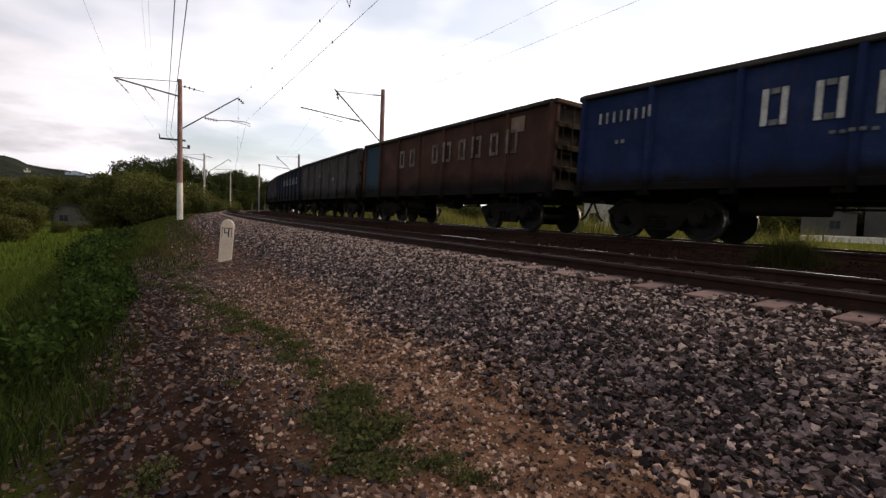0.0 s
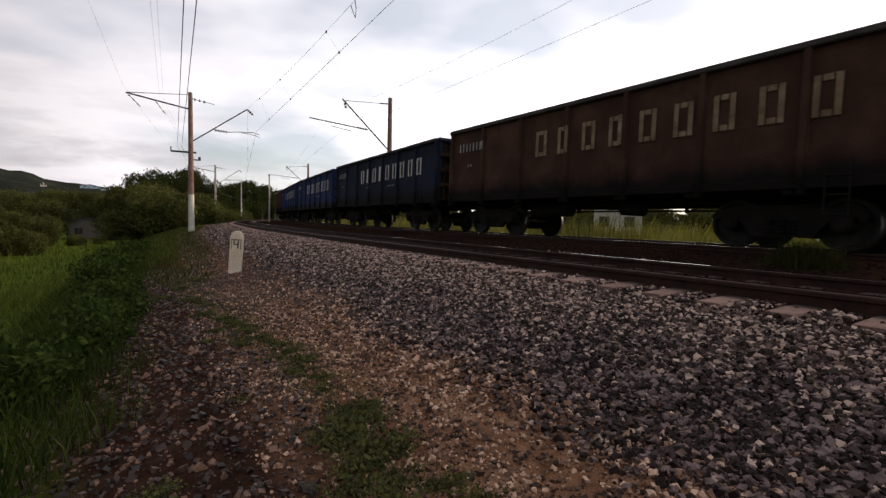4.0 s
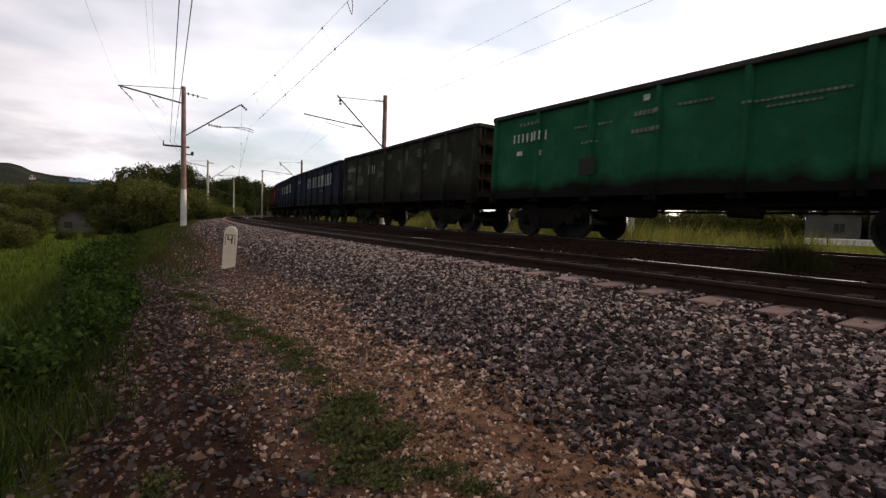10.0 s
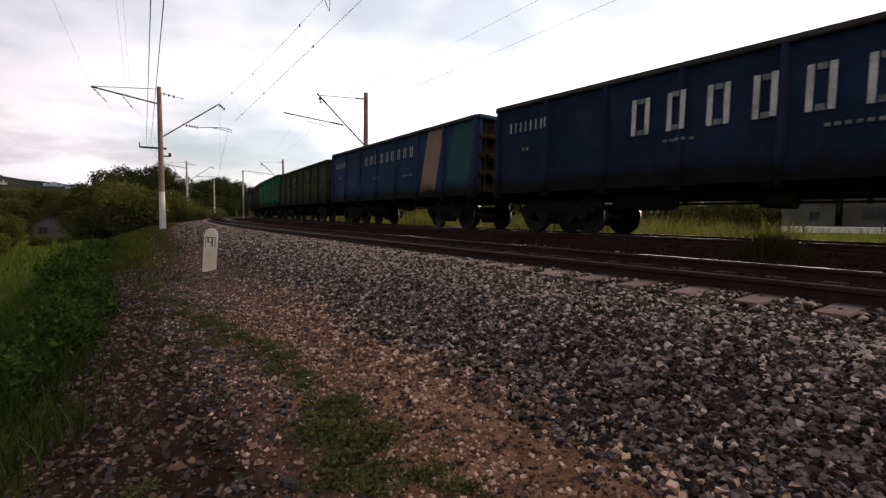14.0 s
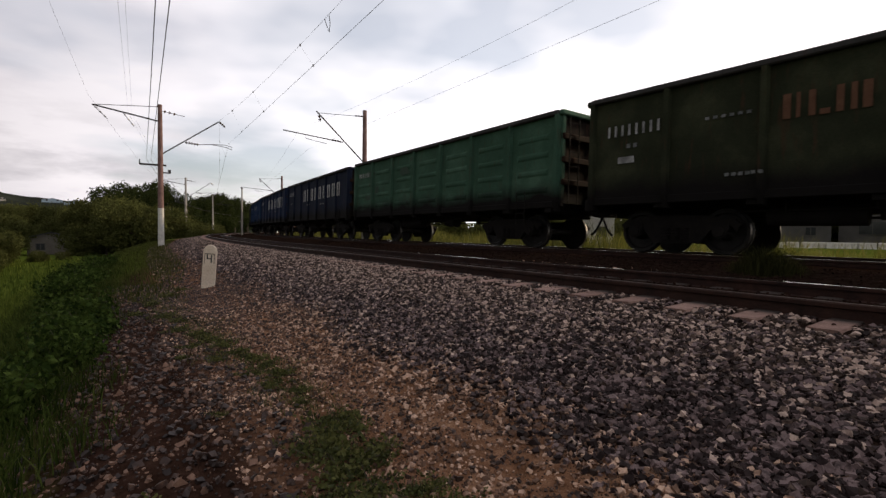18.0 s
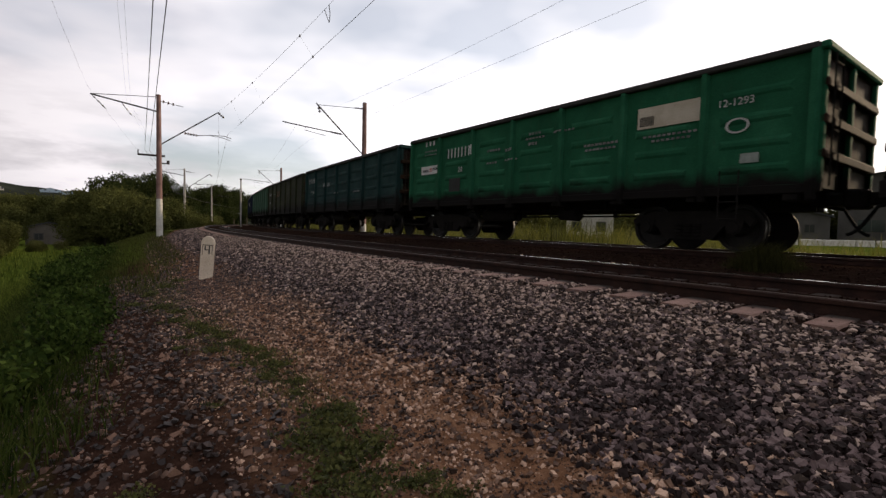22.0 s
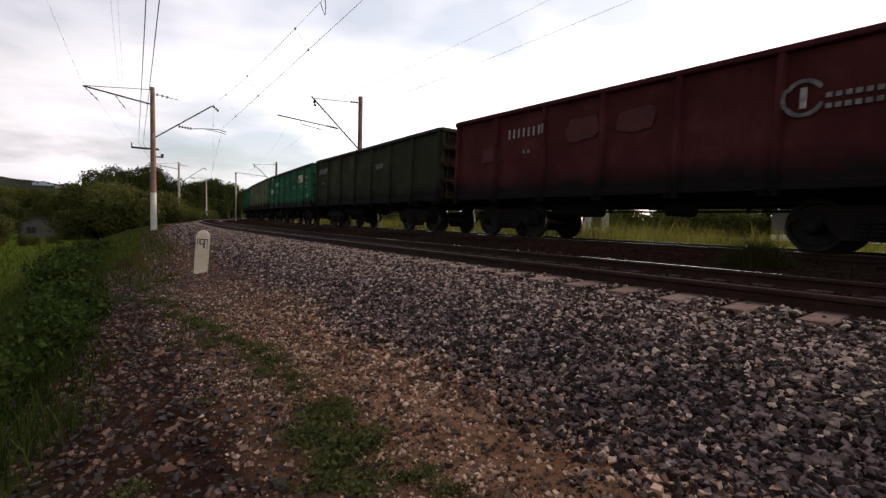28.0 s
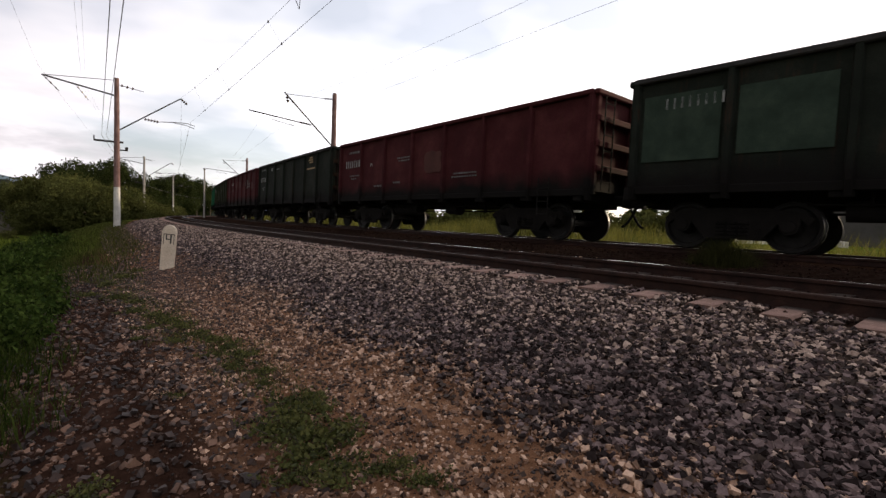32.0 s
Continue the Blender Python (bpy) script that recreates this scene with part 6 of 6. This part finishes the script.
for index in (16, 18):
    letters(WAGONS[index], "20", 3.22, 2.29, 0.24, "white stencilled number twenty")
    letters(WAGONS[index], "12-1293", 11.75, 2.86, 0.2, "white stencilled model number")
    for a in range(22):
        hang("oval_mark", OVAL, WAGONS[index], pose(0, HALF - 11.8 + 0.19 * math.cos(a * math.tau / 22), 2.4 + 0.13 * math.sin(a * math.tau / 22)))
letters(WAGONS[8], "20", 2.1, 2.36, 0.22, "white stencilled number twenty")
letters(WAGONS[15], "20", 1.65, 2.25, 0.2, "white stencilled number twenty")
letters(WAGONS[22], "20", 2.0, 2.28, 0.18, "white stencilled number twenty")
letters(WAGONS[22], "71", 2.85, 2.5, 0.18, "white stencilled number seventy-one")


# ---- beyond the train ----
M_PLASTER = material("white_plaster", [(0.272, 0.256, 0.2307), (0.44, 0.4114, 0.372)], 0.8, 0.9, bump=0.3, fine=20.0)
M_GREYWALL = material("grey_wall", [(0.06, 0.056, 0.05), (0.1, 0.095, 0.086)], 0.6, 0.9, bump=0.3, fine=12.0)
M_ROOF = material("dark_roof", [(0.035, 0.035, 0.04), (0.07, 0.07, 0.075)], 0.8, 0.7, bump=0.4, fine=10.0)
M_BLUEROOF = material("blue_roof", [(0.1425, 0.2095, 0.2907), (0.228, 0.2992, 0.3634)], 0.8, 0.6, bump=0.2)
M_GLASS = material("dark_glass", [(0.015, 0.017, 0.02), (0.03, 0.033, 0.036)], 1.0, 0.12, bump=0.0, spec=0.6)
M_SHEDWALL = material("shed_wall", [(0.1, 0.085, 0.07), (0.17, 0.15, 0.125)], 0.8, 0.9, bump=0.3, fine=12.0)
M_BLOCK = material("pale_concrete_block", [(0.5, 0.47, 0.41), (0.7, 0.67, 0.6)], 2.0, 0.9, bump=0.5, fine=20.0)


def build_house(name, label, x, y, z, turn, w, d, h, rise, wall, roof, windows, category="house"):
    """Walls, a gabled roof, a plinth and framed windows on the front (local -y) side."""
    t = tagged(new(name), label, category)
    bm = bmesh.new()
    pts = [(-w / 2, 0), (w / 2, 0), (w / 2, h), (0, h + rise), (-w / 2, h)]
    a = [bm.verts.new((px, -d / 2, pz - (0.6 if pz == 0 else 0))) for px, pz in pts]
    b = [bm.verts.new((px, d / 2, pz - (0.6 if pz == 0 else 0))) for px, pz in pts]
    bm.faces.new(a)
    bm.faces.new(b[::-1])
    for i in range(5):
        bm.faces.new((a[i], b[i], b[(i + 1) % 5], a[(i + 1) % 5]))
    part("wall", bm, wall, t)
    for sx in (-1, 1):
        bm = bmesh.new()
        e = 0.35
        slope = rise / (w / 2)
        v = [bm.verts.new((sx * px, py, pz + dz)) for dz in (0.02, 0.16) for px, py, pz in ((0, -d / 2 - e, h + rise), (w / 2 + e, -d / 2 - e, h - e * slope), (w / 2 + e, d / 2 + e, h - e * slope), (0, d / 2 + e, h + rise))]
        for f in ((0, 1, 2, 3), (4, 5, 6, 7), (0, 1, 5, 4), (1, 2, 6, 5), (2, 3, 7, 6), (3, 0, 4, 7)):
            bm.faces.new([v[i] for i in f])
        part("roof", bm, roof, t)
    for wx, wz, ww, wh in windows:
        bm = bmesh.new()
        box(bm, (wx - ww / 2 - 0.08, -d / 2 - 0.06, wz - wh / 2 - 0.08), (wx + ww / 2 + 0.08, -d / 2 + 0.02, wz + wh / 2 + 0.08))
        win = part("window", bm, M_GREYWALL, t)
        for k in (-1, 1):
            bm = bmesh.new()
            box(bm, (wx + k * ww / 4 - ww / 4 + 0.03, -d / 2 - 0.075, wz - wh / 2), (wx + k * ww / 4 + ww / 4 - 0.03, -d / 2 - 0.05, wz + wh / 2))
            part("pane", bm, M_GLASS, win)
    t.matrix_basis = pose(x, y, z, 0, 0, turn)
    return t


build_house("house", "white plastered house with dark windows behind the line", 18.5, 62, -0.7, -18, 5.4, 8, 3.4, 1.3, M_PLASTER, M_ROOF, [(-1.5, 1.5, 1.0, 1.1), (1.3, 1.5, 1.0, 1.1)])
build_house("warehouse", "large grey warehouse with a low dark gable roof", 60.5, 62, -0.7, -42, 15, 26, 7.6, 1.1, M_GREYWALL, M_ROOF, [(-4.5, 2.2, 2.4, 1.4), (4.2, 2.2, 2.4, 1.4)], "warehouse")
build_house("house", "grey utility building behind tall grass", 44.0, 60, -0.7, -34, 5.0, 6, 3.2, 0.7, M_GREYWALL, M_ROOF, [(0.6, 1.8, 1.0, 0.9)])
build_house("shed", "small pale shed in the low meadow", -55.6, 67.5, -3.3, 39, 5.2, 3.2, 2.5, 0.7, M_SHEDWALL, M_ROOF, [(-1.2, 1.3, 0.9, 0.8)], "shed")
for i, (az, d, z, w) in enumerate(((-39.4, 640, 35.5, 22), (-38.0, 650, 33, 16), (-42.8, 640, 37, 7), (-36.4, 600, 21, 8), (-35.2, 610, 19, 6))):
    build_house("house", ("long pale building with a blue roof on the ridge" if i < 2 else "small pale house on the far slope"), *ray_spot(az, d, z), -az, w, 10, 2.6, 2.6, M_BLUEROOF if i < 2 else M_PLASTER, M_BLUEROOF if i < 2 else M_ROOF, [(-w / 4, 2.6, 2, 2), (w / 4, 2.6, 2, 2)])


def build_blocks():
    bm = bmesh.new()
    box(bm, (-0.28, -0.25, -0.25), (0.28, 0.25, 0.62), 0.05)
    me = share("block", bm, M_BLOCK)
    g = random.Random(4)
    first = None
    for i in range(19):
        f = (i + g.uniform(-0.3, 0.3)) / 18
        m = pose(34 + 9.5 * f + g.uniform(-0.1, 0.1), 49 - 2.5 * f, -0.7, g.uniform(-4, 4), g.uniform(-4, 4), -20 + g.uniform(-15, 15))
        ob = new("concrete_block", me)
        ob.matrix_basis = m
        tagged(ob, "pale sunlit concrete block set in a row in the grass", "block", "row of concrete blocks")
    ob = new("concrete_block", me)
    ob.matrix_basis = pose(12.6, 30.3, -0.7, 0, 0, -30)
    tagged(ob, "pale concrete block standing alone in the tall grass", "block")


build_blocks()


def build_hedge():
    g = random.Random(14)
    proto = make_tree(41, 4.2, 6.5, M_LEAF_WILLOW, 2600, 0.28, low=0.05)
    rows = []
    for i in range(46):
        az = -14 + 66 * i / 45 + g.uniform(-0.6, 0.6)
        d = g.uniform(66, 84) * (1.0 if az < 38 else 0.9)
        x, y, z = ray_spot(az, d * math.cos(radians(max(0, az) * 0.7)), -0.9)
        rows.append((x, y, z, g.uniform(0, 360), g.uniform(0.65, 1.0)))
    plant(proto, rows, "green bush in the hedge behind the railway", "bush", "hedge behind the railway")


build_hedge()


# distance run by the train, in metres of near-track arc, second by second
RUN = [(0, 12.87), (1, 25.33), (2, 37.53), (3, 49.56), (4, 61.47), (5, 73.24), (6, 84.81), (7, 96.16), (8, 107.29), (9, 118.19), (10, 128.87), (11, 139.37), (12, 149.76), (13, 159.96), (14, 170.00), (15, 179.91), (16, 189.64), (17, 199.21), (18, 208.63), (19, 217.85), (20, 227.14), (21, 236.22), (22, 245.19), (23, 254.07), (24, 262.94), (25, 271.80), (26, 280.61), (27, 289.42), (28, 298.17), (29, 306.90), (30, 315.64), (31, 324.41), (32, 333.16)]
WAGON_STEP = 14.05


def motions():
    for index, w in WAGONS.items():
        rows = []
        for t, run in RUN:
            s = run - index * WAGON_STEP - HALF / (1 + K * SPACING)
            q, turn = far_q(s)
            rows.append((t, track_pose(s, q, FAR_Z, turn, LEAN)))
        walk(w, rows)
    ts = [f / FPS for f in range(int(32 * FPS) + 1)]
    run = np.interp(ts, [r[0] for r in RUN], [r[1] for r in RUN])
    for front, sets in WHEELS.items():
        first = sets[0]
        y = 0.925 if front else -0.925
        walk(first, [(t, pose(0, y, 0.475, -math.degrees((d - run[0]) / 0.475))) for t, d in zip(ts, run)])
        for other in sets[1:]:
            other.rotation_mode = "QUATERNION"
            other.animation_data_create()
            other.animation_data.action = first.animation_data.action
            other.animation_data.action_slot = first.animation_data.action_slot


far_sleepers(False, -0.135, True, near_track)
far_sleepers(True, FAR_Z - 0.135, False, far_track)
ONE = sleeper_mesh()
i = -23
while 7.917 + i * SLEEPER_STEP < 90:
    if 7.917 + i * SLEEPER_STEP > -4:
        ob = new("sleeper", ONE)
        ob.parent = near_track
        ob.matrix_basis = track_pose(7.917 + i * SLEEPER_STEP, 0.0, -0.135)
    i += 1
motions()
